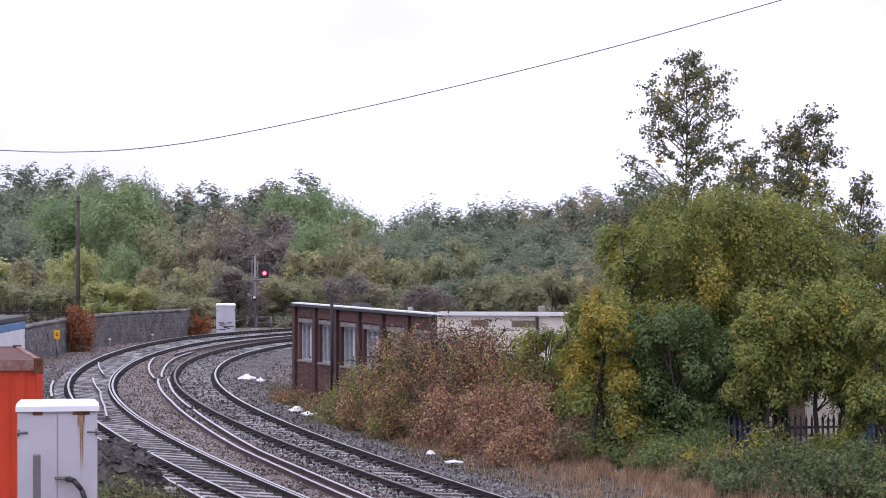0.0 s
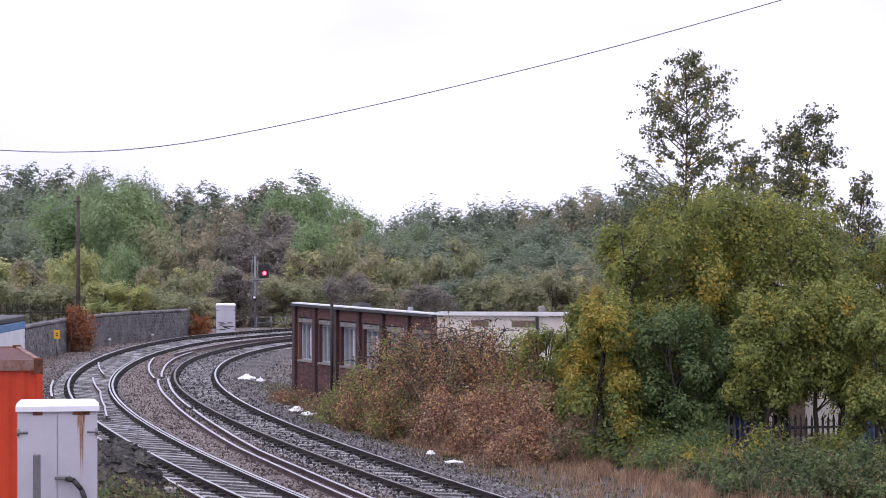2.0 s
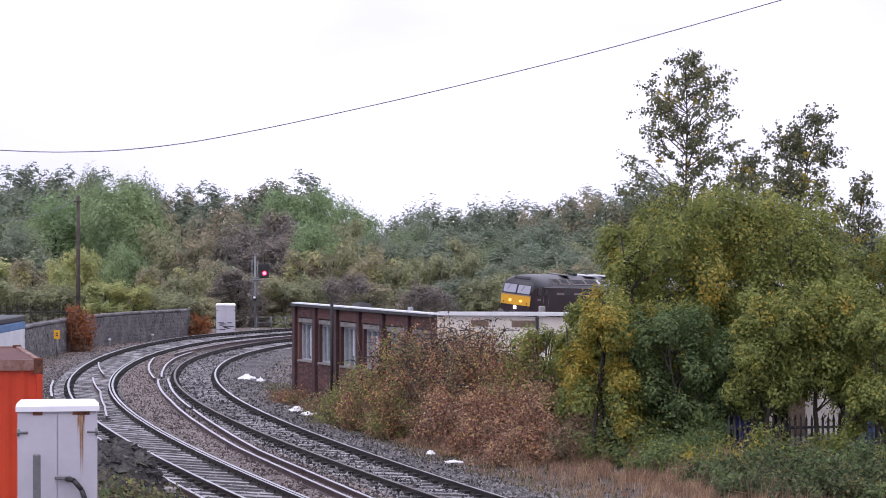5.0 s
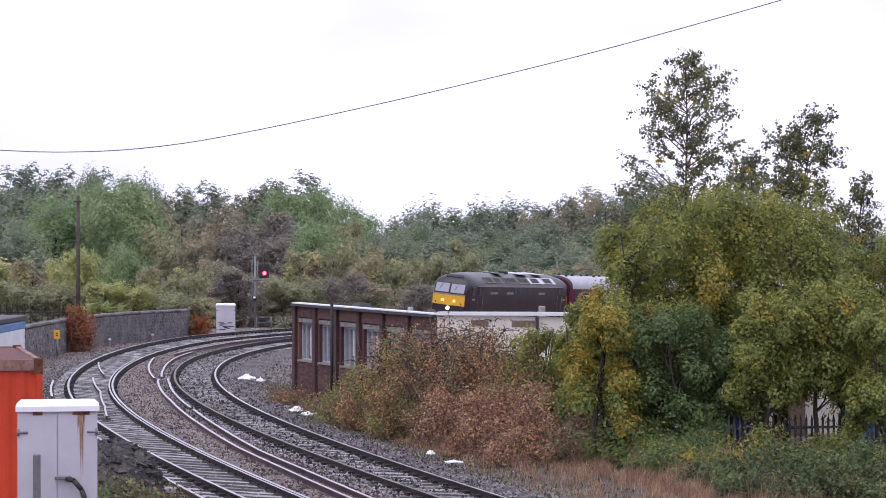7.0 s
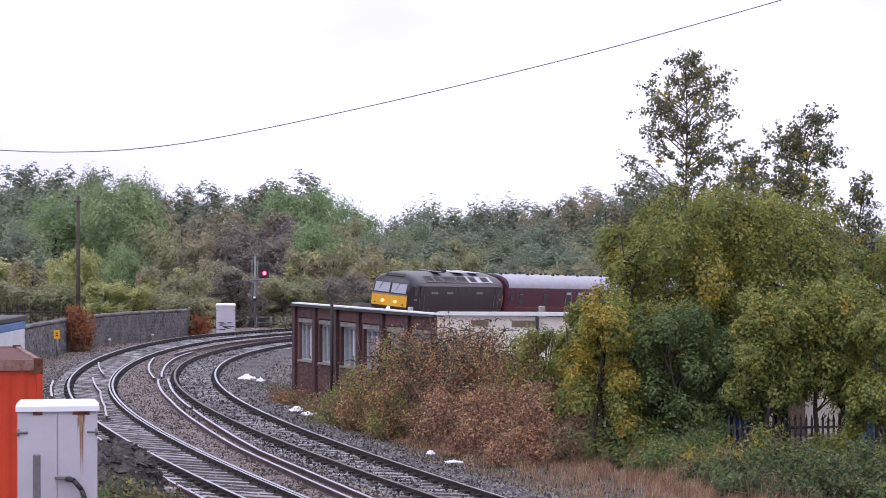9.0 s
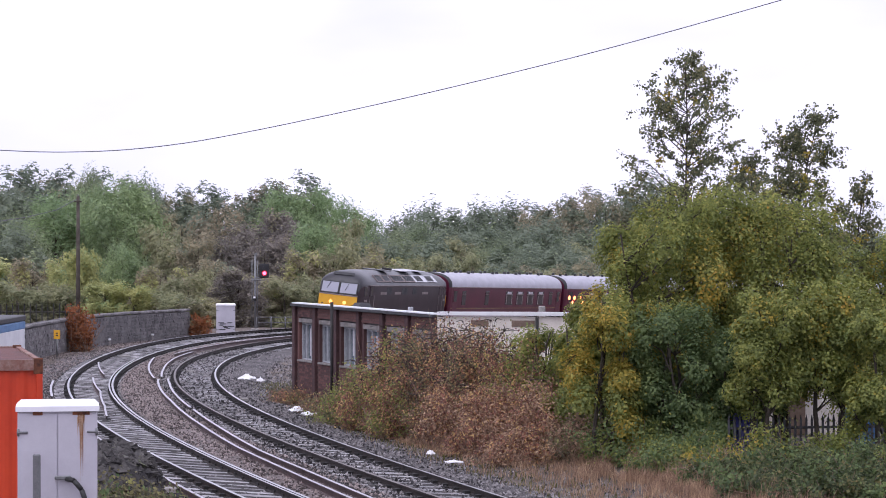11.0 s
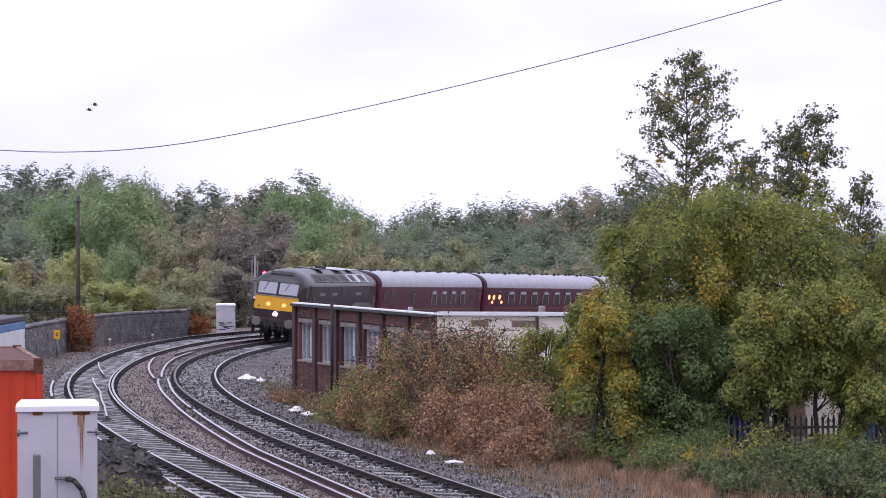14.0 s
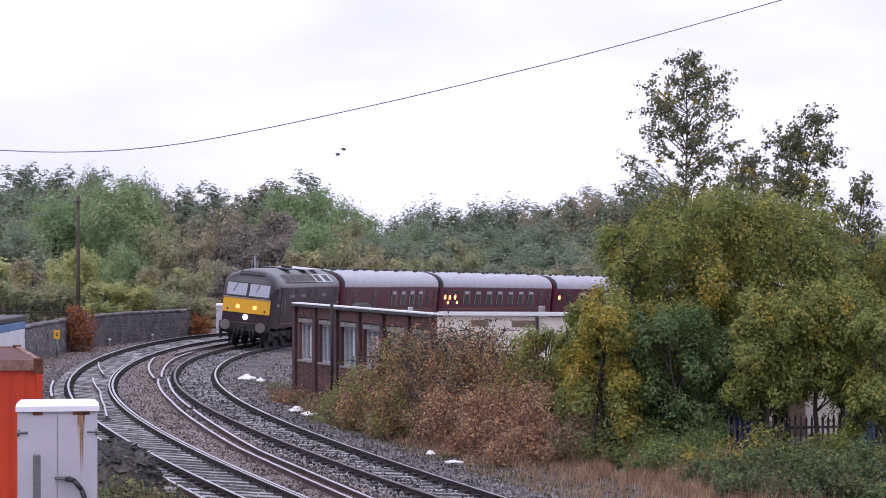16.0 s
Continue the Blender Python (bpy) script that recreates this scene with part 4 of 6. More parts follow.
wx = np.linspace(-60, 1480, 60)
wy = np.interp(wx, [-60, 0, 130, 290, 420, 550, 700, 860, 980, 1100, 1240, 1385, 1480], [262, 267, 271.5, 261, 238, 211, 178, 140.5, 111, 80, 41, 0, -28])
wy = np.convolve(np.r_[[wy[0]] * 3, wy, [wy[-1]] * 3], np.ones(7) / 7, "valid")
wire("overhead_cable", "thin dark cable sagging across the sky", [ray(x, y, 46.0) for x, y in zip(wx[2:-2], wy[2:-2])], 0.0095)
wire("telephone_wire", "faint thin wire running from the telegraph pole", [Vector((-23.1, 150.0, 7.75))] + [ray(x, y, 149.9) for x, y in ((100, 372), (50, 384), (0, 392), (-80, 404))], 0.02)


def tree(name, m, label, h, rad, z0, n_leaf, size, leaf, seed, shape="round", lobes=11, bark="bark", stems=1, r0=0.14, group="", category="tree", second=None, tri=False, airy=0.0, up=0.42):
    """Stems and limbs that carry boughs; each bough is a cluster of leafy sprays."""
    rng = np.random.default_rng(seed)
    t = thing(name, m, label, category, group)
    spec, tips = [], []
    for s in range(stems):
        base = np.array([rng.normal(0, 0.25 * (stems > 1)), rng.normal(0, 0.25 * (stems > 1)), -0.15])
        lean = rng.normal(0, 0.02 + 0.08 * (stems > 1), 2)
        zs = np.linspace(-0.15, h * 0.82, 9)
        trunk = np.c_[base[0] + lean[0] * zs + np.cumsum(rng.normal(0, 0.035, 9)), base[1] + lean[1] * zs + np.cumsum(rng.normal(0, 0.035, 9)), zs]
        spec.append((trunk, r0 / stems ** 0.5, 0.015))
        tips.append(trunk)
    tall = (h - z0) / 2
    B, R = [], []
    tries = 0
    while len(B) < lobes:
        tries += 1
        q = rng.normal(size=3)
        q /= np.linalg.norm(q)
        q[2] = abs(q[2]) if rng.random() < 0.5 else q[2]
        q *= rng.uniform(0.55, 0.8)
        if shape == "full":
            a_, z_ = rng.uniform(0, 2 * np.pi), rng.uniform(-0.92, 0.72)
            r_ = rng.uniform(0.5, 0.82) * math.sqrt(1 - max(0.0, z_) ** 2)
            q = np.array((r_ * math.cos(a_), r_ * math.sin(a_), z_))
        r = rng.uniform(0.26, 0.42)
        if tries < 4000 and any(np.linalg.norm(q - b_) < (0.34 if lobes < 24 else 0.27) for b_ in B):
            continue
        B.append(q)
        R.append(r)
    B, R = np.array(B), np.array(R)
    C, out, sp, bough = [], [], [], []
    for j, (q, r) in enumerate(zip(B, R)):
        for k in range(10):
            e = rng.normal(size=3)
            e /= np.linalg.norm(e)
            e[2] = abs(e[2]) * 0.9 if rng.random() < 0.55 else e[2] * 0.8
            c = q + e * r * rng.uniform(0.6, 1.1)
            C.append((c[0] * rad, c[1] * rad, z0 + tall * (1 + c[2])))
            out.append(e)
            sp.append(r * rng.uniform(0.22, 0.46) * (1 - 0.4 * airy) * (0.8 if tri else 1.0))
            bough.append(j)
    C, out, sp, bough = np.array(C), np.array(out), np.array(sp), np.array(bough)
    size3 = np.array([rad, rad, min(tall, rad * 1.15)])
    for ax in (0, 1):
        C[:, ax] += np.interp(C[:, 2], tips[0][:, 2], tips[0][:, ax]) * (1.0 if stems == 1 else 0.4)
    for j in range(lobes):
        hub = C[bough == j].mean(0)
        tr = tips[rng.integers(stems)]
        i = int(np.clip(np.searchsorted(tr[:, 2], max(0.3, hub[2] - 0.45 * rad)), 1, 8))
        mid = (tr[i - 1] + hub) / 2 + rng.normal(0, 0.07 * rad, 3)
        spec.append(([tr[i - 1], mid, hub], 0.012 + 0.0032 * h, 0.008))
        for c in C[bough == j][: 2 if tri else 10]:
            spec.append(([hub, (hub + c) / 2 + rng.normal(0, 0.04 * rad, 3), c], 0.01, 0.003))
    v, f = limbs(spec, 5)
    raw("trunk", v, f, M[bark], t, smooth=True)
    w = sp ** 2 * rng.uniform(0.5, 1.5, len(C))
    idx = rng.choice(len(C), n_leaf, p=w / w.sum())
    off = rng.normal(size=(n_leaf, 3))
    far = np.linalg.norm(off, axis=1)[:, None]
    unit = off / far
    off *= np.minimum(1, 1.9 / far)
    pts = C[idx] + off * sp[idx][:, None] * size3
    face = unit * 0.5 + out[idx] * 0.7 + np.array((0, 0, up)) + rng.normal(0, 0.28 if tri else 0.34, (n_leaf, 3))
    face /= np.linalg.norm(face, axis=1)[:, None]
    if second:
        frac, mat2 = second
        cut = (rng.random(lobes) < frac * 0.6)[bough[idx]] & (rng.random(n_leaf) < 0.75) | (rng.random(len(C)) < frac * 0.35)[idx] | (rng.random(n_leaf) < frac * 0.2)
        v, f = leaves(pts[cut], size, rng, tri=tri, face=face[cut])
        raw("turning_leaves", v, f, M[mat2], t)
        pts, face = pts[~cut], face[~cut]
    v, f = leaves(pts, size, rng, tri=tri, face=face)
    if tri:
        # the dense inside of each bough
        m_ = 2200
        j = rng.choice(len(C), m_, p=w / w.sum())
        hub = np.array([C[bough == q].mean(0) for q in range(lobes)])[bough[j]]
        inner = hub + (C[j] - hub) * rng.uniform(0.3, 0.95, (m_, 1)) + rng.normal(size=(m_, 3)) * 0.07 * size3
        fc = out[j] * 0.8 + np.array((0, 0, 0.6)) + rng.normal(0, 0.35, (m_, 3))
        v2, f2 = leaves(inner, 0.36 * (1 - 0.3 * airy), rng, tri=True, face=fc / np.linalg.norm(fc, axis=1)[:, None], long=1.2)
        v, f = np.concatenate([v, v2]), np.concatenate([f, f2 + len(v)])
    raw("crown", v, f, M[leaf], t)
    return t


def birch(m, label, lean, z0, h, widths, n_branch, n_leaf, seed, size=0.062):
    """A slender stem with rising whippy branches and sparse leaves strung along them."""
    rng = np.random.default_rng(seed)
    t = thing("birch_tree", m, label, "tree", "birches")
    zs = np.linspace(-0.15, h - 0.15, 14)
    k = np.clip(zs / h, 0, 1)
    stem = np.c_[lean * k ** 2 + np.cumsum(rng.normal(0, 0.022, 14)), np.cumsum(rng.normal(0, 0.022, 14)), zs]
    spec = [(stem, 0.085, 0.008)]
    runs = []
    for i in range(n_branch):
        kz = rng.random() ** 1.15
        z = z0 - 0.8 + kz * (h - z0 + 0.55)
        a = stem[0] * 0 + [np.interp(z, zs, stem[:, c]) for c in range(3)]
        ln = float(np.interp(kz, np.linspace(0, 1, len(widths)), widths)) * (0.55 + 0.6 * rng.random())
        az = rng.uniform(0, 2 * np.pi)
        rise = rng.uniform(0.35, 1.0)
        hor = np.array((math.cos(az), math.sin(az), 0))
        b = a + hor * ln * 0.55 + np.array((0, 0, ln * rise * 0.6))
        c = a + hor * ln + np.array((0, 0, ln * rise * 0.8)) + rng.normal(0, 0.06, 3)
        spec.append(([a, b, c], 0.008 + 0.009 * ln, 0.003))
        runs.append((a, b, c, ln))
        for j in range(3):
            p = a + (b - a) * rng.uniform(0.5, 1.0) if j == 0 else b + (c - b) * rng.uniform(0, 0.8)
            q = p + rng.normal(0, 0.26, 3) * (0.4 + 0.5 * ln) + np.array((0, 0, 0.08))
            spec.append(([p, (p + q) / 2 + rng.normal(0, 0.02, 3), q], 0.006, 0.002))
            runs.append((p, (p + q) / 2, q, 0.5 * ln))
    v, f = limbs(spec, 5)
    raw("trunk", v, f, M["bark"], t, smooth=True)
    w = np.array([r[3] for r in runs]) + 0.1
    idx = rng.choice(len(runs), n_leaf, p=w / w.sum())
    A, Bm, Cm = (np.array([r[q] for r in runs])[idx] for q in range(3))
    s_ = (0.3 + 0.75 * rng.random(n_leaf) ** 0.8)[:, None]
    pts = np.where(s_ < 0.5, A + (Bm - A) * s_ * 2, Bm + (Cm - Bm) * (s_ * 2 - 1)) + rng.normal(0, 0.06, (n_leaf, 3)) - np.array((0, 0, 0.03))
    gold = (rng.random(len(runs)) < 0.05)[idx]
    for cut, name, leaf in ((gold, "turning_leaves", "leaf_yellow"), (~gold, "crown", "leaf_birch")):
        v, f = leaves(pts[cut], size, rng)
        raw(name, v, f, M[leaf], t)
    return t


def bush(name, label, centre, half, hgt, n, size, leaf, seed, category="bush", stalks=60, group="", second=None, long=1.5, spikes=0):
    """A mound of leaves on thin arching canes over the ground, with dead flower spikes on top."""
    rng = np.random.default_rng(seed)
    t = thing(name, pose(centre[0], centre[1], gz(*centre)), label, category, group)
    k = max(14, n // 110)
    a = rng.uniform(0, 2 * np.pi, k)
    r = np.sqrt(rng.random(k)) * 0.97
    cx_, cy_ = half[0] * r * np.cos(a), half[1] * r * np.sin(a)
    top = hgt * np.sqrt(np.maximum(0.08, 1 - r ** 2)) * rng.uniform(0.6, 1.12, k)
    idx = rng.integers(0, k, n)
    lev = rng.random(n) ** 0.5
    arch = rng.normal(0, 0.28, (k, 2))[idx] * lev[:, None] ** 2
    pts = np.c_[cx_[idx], cy_[idx], top[idx] * lev] + rng.normal(size=(n, 3)) * (0.13, 0.13, 0.1)
    pts[:, :2] += arch
    pts[:, 2] = np.maximum(pts[:, 2], 0.03)
    face = np.c_[pts[:, 0] / half[0], pts[:, 1] / half[1], np.full(n, 1.1)] * 0.6 + rng.normal(0, 0.5, (n, 3))
    face /= np.linalg.norm(face, axis=1)[:, None]
    if second:
        cut = (rng.random(k) < second[0])[idx] ^ (rng.random(n) < 0.12)
        v, f = leaves(pts[cut], size, rng, long=long, face=face[cut])
        raw("turned_foliage", v, f, M[second[1]], t)
        pts, face = pts[~cut], face[~cut]
    v, f = leaves(pts, size, rng, long=long, face=face)
    raw("foliage", v, f, M[leaf], t)
    spec = []
    for i in range(stalks):
        j = i % k
        b = np.array([cx_[j] * 0.95, cy_[j] * 0.95, -0.05])
        e = np.array([cx_[j] + rng.normal(0, 0.35), cy_[j] + rng.normal(0, 0.35), top[j] * rng.uniform(0.7, 1.08)])
        spec.append(([b, (b + e) / 2 + rng.normal(0, 0.12, 3), e], 0.011, 0.003))
    v, f = limbs(spec, 4)
    raw("stalk_tangle", v, f, M["stalk"], t, "", "stuff")
    if spikes:
        heads = []
        for i in range(spikes):
            j = int(rng.integers(k))
            b = np.array([cx_[j], cy_[j], top[j] * 0.85]) + rng.normal(0, 0.12, 3)
            e = b + np.array([rng.normal(0, 0.16), rng.normal(0, 0.16), rng.uniform(0.12, 0.45)])
            way = np.array([rng.normal(0, 0.1), rng.normal(0, 0.1), rng.uniform(0.02, 0.14)])
            mid = e + way * 0.6
            tip = mid + way * 0.5 + np.array([way[0], way[1], -rng.uniform(0, 0.12)])
            heads += [([b, (b + e) / 2, e], 0.007, 0.005), ([e, e * 0.5 + mid * 0.5, mid, tip], 0.022, 0.006)]
        v, f = limbs(heads, 5)
        raw("flower_spike", v, f, M["spent_flower"], t, "dark spent flower heads", "stuff")
    return t


def blades(name, label, n, seed, region, hgt, material, width=0.012):
    """Grass over a stretch; region gives x, y for random numbers."""
    rng = np.random.default_rng(seed)
    x, y = region(rng, n)
    z = np.concatenate([ground_z(x[i:i + 4000], y[i:i + 4000]) for i in range(0, n, 4000)])
    a = rng.uniform(0, 2 * np.pi, n)
    h = hgt * rng.uniform(0.4, 1.25, n)
    lean = rng.normal(0, 0.28, (n, 2)) * h[:, None]
    dx, dy = np.cos(a) * width, np.sin(a) * width
    mid = np.c_[x + lean[:, 0] * 0.3, y + lean[:, 1] * 0.3, z + h * 0.55]
    tip = np.c_[x + lean[:, 0], y + lean[:, 1], z + h]
    side = np.c_[dx, dy, 0 * dx]
    base = np.c_[x, y, z - 0.03]
    v = np.stack([base - side, base + side, mid + side * 0.7, mid - side * 0.7, tip], 1)
    o = 5 * np.arange(n)[:, None]
    f = np.concatenate([o + (0, 1, 2), o + (0, 2, 3), o + (3, 2, 4)])
    return tagged(raw(name, v.reshape(-1, 3), f, M[material]), label, "grass", kind="stuff")


# thicket on the bank: hawthorn-like trees in leaf, birches behind
def at_px(px, y):
    return (px - 784) / 4193 * y


for args in (
    (1168, 57, 6.4, 1.4, 1.2, 40000, "leaf_green", 11, "full", 32, 3, 0.1, "dense green tree turning yellow above dry grass"),
    (1108, 58.5, 5.7, 0.95, 0.8, 22000, "leaf_green", 25, "full", 18, 3, 0.08, "dense olive-green tree in the thicket"),
    (1385, 57.4, 6.3, 1.8, 1.9, 44000, "leaf_green", 12, "full", 38, 3, 0.08, "broad bushy olive-green tree over a fence"),
    (1275, 59, 6.5, 1.4, 0.8, 36000, "leaf_green", 26, "full", 32, 2, 0.06, "tall olive-green tree in the thicket"),
    (1535, 56, 5.75, 1.4, 1.0, 36000, "leaf_green", 13, "full", 30, 2, 0.14, "yellowing bushy tree at the thicket's edge"),
    (1690, 57, 5.4, 1.8, 0.8, 20000, "leaf_green", 14, "full", 16, 2, 0.1, "broad bushy olive-green tree over a fence"),
    (1076, 54.6, 3.95, 0.95, 0.6, 22000, "leaf_green", 15, "full", 20, 3, 0.55, "low bushy tree with yellow and brown leaves"),
    (1024, 57, 3.7, 0.8, 0.1, 18000, "leaf_green", 19, "full", 15, 3, 0.12, "bushy green tree at the thicket's edge"),
    (965, 60.2, 3.4, 0.9, 0.1, 17000, "leaf_green", 20, "full", 11, 3, 0.12, "small olive sapling among brambles"),
    # next three in darker leaves: deep shade under the trees put into colour
    (1128, 55.4, 3.2, 0.75, 0.0, 15000, "leaf_dark", 16, "full", 14, 3, 0.05, "dark green shrub under taller trees"),
    (1200, 54.6, 4.1, 1.1, 0.0, 30000, "leaf_dark", 17, "full", 18, 3, 0.05, "rounded dark green shrub under taller trees"),
    (1275, 54.4, 3.1, 0.85, 0.0, 19000, "leaf_dark", 27, "full", 15, 3, 0.05, "low dark green shrub under taller trees"),
    (1348, 53.4, 4.15, 0.95, 1.3, 22000, "leaf_green", 18, "full", 24, 2, 0.08, "olive-green young tree before the fence"),
    (1345, 56.4, 2.2, 0.55, 0.2, 6000, "leaf_dark", 30, "full", 11, 2, 0.05, "dark green shrub behind the fence"),
    (1468, 53.6, 4.3, 0.95, 1.35, 22000, "leaf_green", 28, "full", 24, 2, 0.12, "olive-green young tree before the fence"),
    (1560, 52.4, 3.7, 0.85, 0.9, 18000, "leaf_green", 29, "full", 14, 2, 0.12, "rounded green shrub under taller trees"),
):
    px, d, h, rad, z0, n, leaf, seed, shape, lb, stems, yel_, label = args
    tree("sapling" if h < 3 else "hawthorn_tree", pose(at_px(px, d), d, gz(at_px(px, d), d)), label, h, rad, z0, n, 0.054, leaf, seed, shape, lb, stems=stems, r0=0.11, second=(yel_, "leaf_yellow"), group="thicket trees")
birch(pose(at_px(1216, 63), 63, gz(at_px(1216, 63), 63)), "tall thin birch with sparse grey-green leaves", 0.0, 5.3, 10.1, (1.75, 1.7, 1.6, 1.5, 1.15, 0.3), 100, 12500, 21)
birch(pose(at_px(1392, 64), 64, gz(at_px(1392, 64), 64)), "slender birch leaning over the thicket", 0.85, 5.0, 8.6, (1.55, 1.45, 1.1, 0.9, 0.35), 80, 11000, 22)
birch(pose(at_px(1492, 63), 63, gz(at_px(1492, 63), 63)), "small thin birch top with sparse leaves", 0.65, 4.8, 7.0, (0.75, 0.7, 0.45, 0.2), 34, 3000, 23)
birch(pose(at_px(1318, 66), 66, gz(at_px(1318, 66), 66)), "slender birch among taller trees", 0.25, 5.0, 7.6, (1.3, 1.15, 0.8, 0.3), 56, 7000, 24)

for px, d, half, h, n, leaf, seed, sec, spk, label in (
    (512, 77.0, (0.3, 1.4), 0.45, 4000, "leaf_bramble", 64, (0.3, "leaf_scrub"), 0, "low brown brambles at the hut's foot"),
    (572, 71.6, (0.45, 1.3), 0.65, 5500, "leaf_bramble", 65, (0.5, "leaf_scrub"), 0, "low brown brambles at the hut's foot"),
    (607, 68.8, (0.65, 1.5), 0.95, 9000, "leaf_scrub", 34, (0.45, "leaf_green"), 0, "green and brown brambles at the hut's foot"),
    (652, 67, (0.8, 1.6), 1.75, 14000, "leaf_bramble", 31, (0.35, "leaf_green"), 30, "red-brown autumn bramble thicket against the hut"),
    (705, 65.3, (1.0, 1.7), 2.75, 20000, "leaf_bramble", 44, (0.4, "leaf_green"), 150, "tall brown briars before the end wall"),
    (775, 63.4, (1.15, 1.7), 3.0, 25000, "leaf_bramble", 32, (0.4, "leaf_scrub"), 260, "tall red-brown bramble thicket before the end wall"),
    (850, 61.6, (1.15, 1.8), 3.0, 25000, "leaf_bramble", 57, (0.4, "leaf_scrub"), 260, "tall red-brown briars arching before the end wall"),
    (915, 60, (0.95, 1.8), 2.75, 19000, "leaf_bramble", 33, (0.45, "leaf_green"), 50, "red-brown bramble thicket among dry stalks"),
    (720, 63.6, (0.9, 1.2), 1.7, 11000, "leaf_bramble", 43, (0.35, "leaf_green"), 0, "low red-brown brambles above the bare earth"),
    (805, 60.6, (1.0, 1.3), 1.75, 14000, "leaf_bramble", 61, (0.5, "grass_dry"), 0, "low red-brown brambles above the dry grass"),
    (880, 58, (1.0, 1.3), 1.7, 13000, "leaf_bramble", 46, (0.6, "grass_dry"), 0, "pale dead willowherb and brambles"),
    (960, 57.2, (0.9, 1.3), 1.75, 12000, "leaf_bramble", 45, (0.62, "grass_dry"), 0, "pale dry willowherb stalks"),
    (930, 55.9, (0.9, 0.9), 0.95, 7500, "grass_dry", 70, (0.3, "leaf_bramble"), 0, "pale tan dead weeds below the brambles"),
    (1020, 55.6, (0.75, 1.0), 1.1, 7000, "grass_dry", 62, (0.35, "leaf_scrub"), 0, "pale dry willowherb stalks"),
):
    bush("bramble_thicket", label, (at_px(px, d), d), half, h, n, 0.044, leaf, seed, group="brambles", stalks=170, second=sec, long=1.7, spikes=spk)
for px, d, half, h, n, leaf, seed, name, label in (
    (1110, 54.5, (1.0, 1.2), 1.25, 9000, "leaf_dark", 35, "undergrowth", "dark green undergrowth below the trees"),
    (1232, 53, (0.9, 1.0), 0.9, 7000, "leaf_dark", 36, "undergrowth", "dark green undergrowth below the trees"),
    (1352, 52.2, (0.3, 0.4), 1.15, 2600, "leaf_green", 59, "undergrowth", "leafy shrub growing through the fence"),
    (1470, 52.0, (0.5, 0.5), 0.95, 3500, "leaf_green", 60, "undergrowth", "leafy shrub growing through the fence"),
    (1430, 52, (1.3, 0.9), 0.55, 7000, "leaf_dark", 37, "undergrowth", "low green undergrowth by the fence"),
    (1540, 52, (0.7, 0.9), 0.75, 4500, "leaf_dark", 42, "undergrowth", "low green undergrowth by the fence"),
    (1185, 52.3, (0.8, 0.9), 0.75, 6000, "leaf_dark", 47, "undergrowth", "dark green weeds before the thicket"),
    (1300, 49.8, (0.9, 1.3), 0.55, 8000, "leaf_under", 48, "undergrowth", "low green undergrowth before the fence"),
    (1395, 49.5, (1.0, 1.5), 0.94, 9000, "leaf_under", 49, "undergrowth", "dark green weeds with yellow tips before the fence"),
    (1530, 48.8, (0.8, 1.5), 1.01, 8000, "leaf_under", 50, "undergrowth", "low green undergrowth before the fence"),
    (1480, 47.5, (1.2, 1.0), 0.74, 8000, "leaf_under", 55, "undergrowth", "brown and green weeds before the thicket"),
    (1345, 48, (0.8, 0.8), 0.61, 5000, "leaf_under", 56, "undergrowth", "brown and green weeds before the thicket"),
    (1232, 50.6, (0.12, 0.15), 0.62, 420, "leaf_yellow", 66, "undergrowth", "small yellow weed before the thicket"),
    (1291, 51.3, (0.14, 0.15), 0.95, 650, "leaf_yellow", 67, "undergrowth", "yellow and orange weed by the fence"),
    (1362, 51.6, (0.22, 0.15), 0.85, 850, "leaf_yellow", 68, "undergrowth", "yellow and orange weed by the fence"),
    (204, 35.0, (0.5, 0.5), 0.75, 8000, "leaf_scrub", 38, "scrub", "dark tangled scrub on the bank beside the cabinet"),
    (250, 36.5, (0.26, 1.0), 0.35, 3500, "leaf_scrub", 39, "scrub", "dry grey-green weeds at the bank's edge"),
    (135, 112.5, (0.28, 0.25), 2.35, 2600, "leaf_rust", 40, "creeper", "rust-red creeper hanging on the stone wall"),
    (150, 112.3, (0.24, 0.25), 1.75, 1500, "leaf_rust", 58, "creeper", "low rust-red creeper beside the stone wall"),
    (355, 136, (0.5, 0.5), 1.25, 2400, "leaf_rust", 41, "shrub", "rust-brown shrub at the end of the wall"),
):
    bush(name, label, (at_px(px, d), d), half, h, int(n * 0.6) if d < 51 and name == "undergrowth" and n > 1000 else n, 0.085 if d > 90 else 0.062 if d < 51 and name == "undergrowth" else 0.05, leaf, seed, group=name if name in ("scrub", "undergrowth") else "", second=((0.3, "leaf_green") if d > 51 else (0.3, "leaf_dark")) if name == "undergrowth" else (0.12, "leaf_dark") if name == "scrub" else None)


def verge(rng, n, near=5.2, thin=1.5):
    """Ground between the bare cess and the brambles, giving way to undergrowth eastwards."""
    X, Y = [], []
    while sum(len(a) for a in X) < n:
        u, lat = rng.uniform(-42, -8, n), near + np.abs(rng.normal(0, thin, n)) * np.where(rng.random(n) < 0.15, -0.5, 1)
        x, y, _ = place(u, lat)
        tuft = np.array([noise.noise(Vector((a * 2.4, b * 1.5, 3))) for a, b in zip(x, y)])
        keep = (x < 4.5 + (54.6 - y) * 0.23 + rng.normal(0, 0.4, n)) & (rng.random(n) < 0.3 + 1.5 * tuft)
        X.append(x[keep])
        Y.append(y[keep])
    return np.concatenate(X)[:n], np.concatenate(Y)[:n]


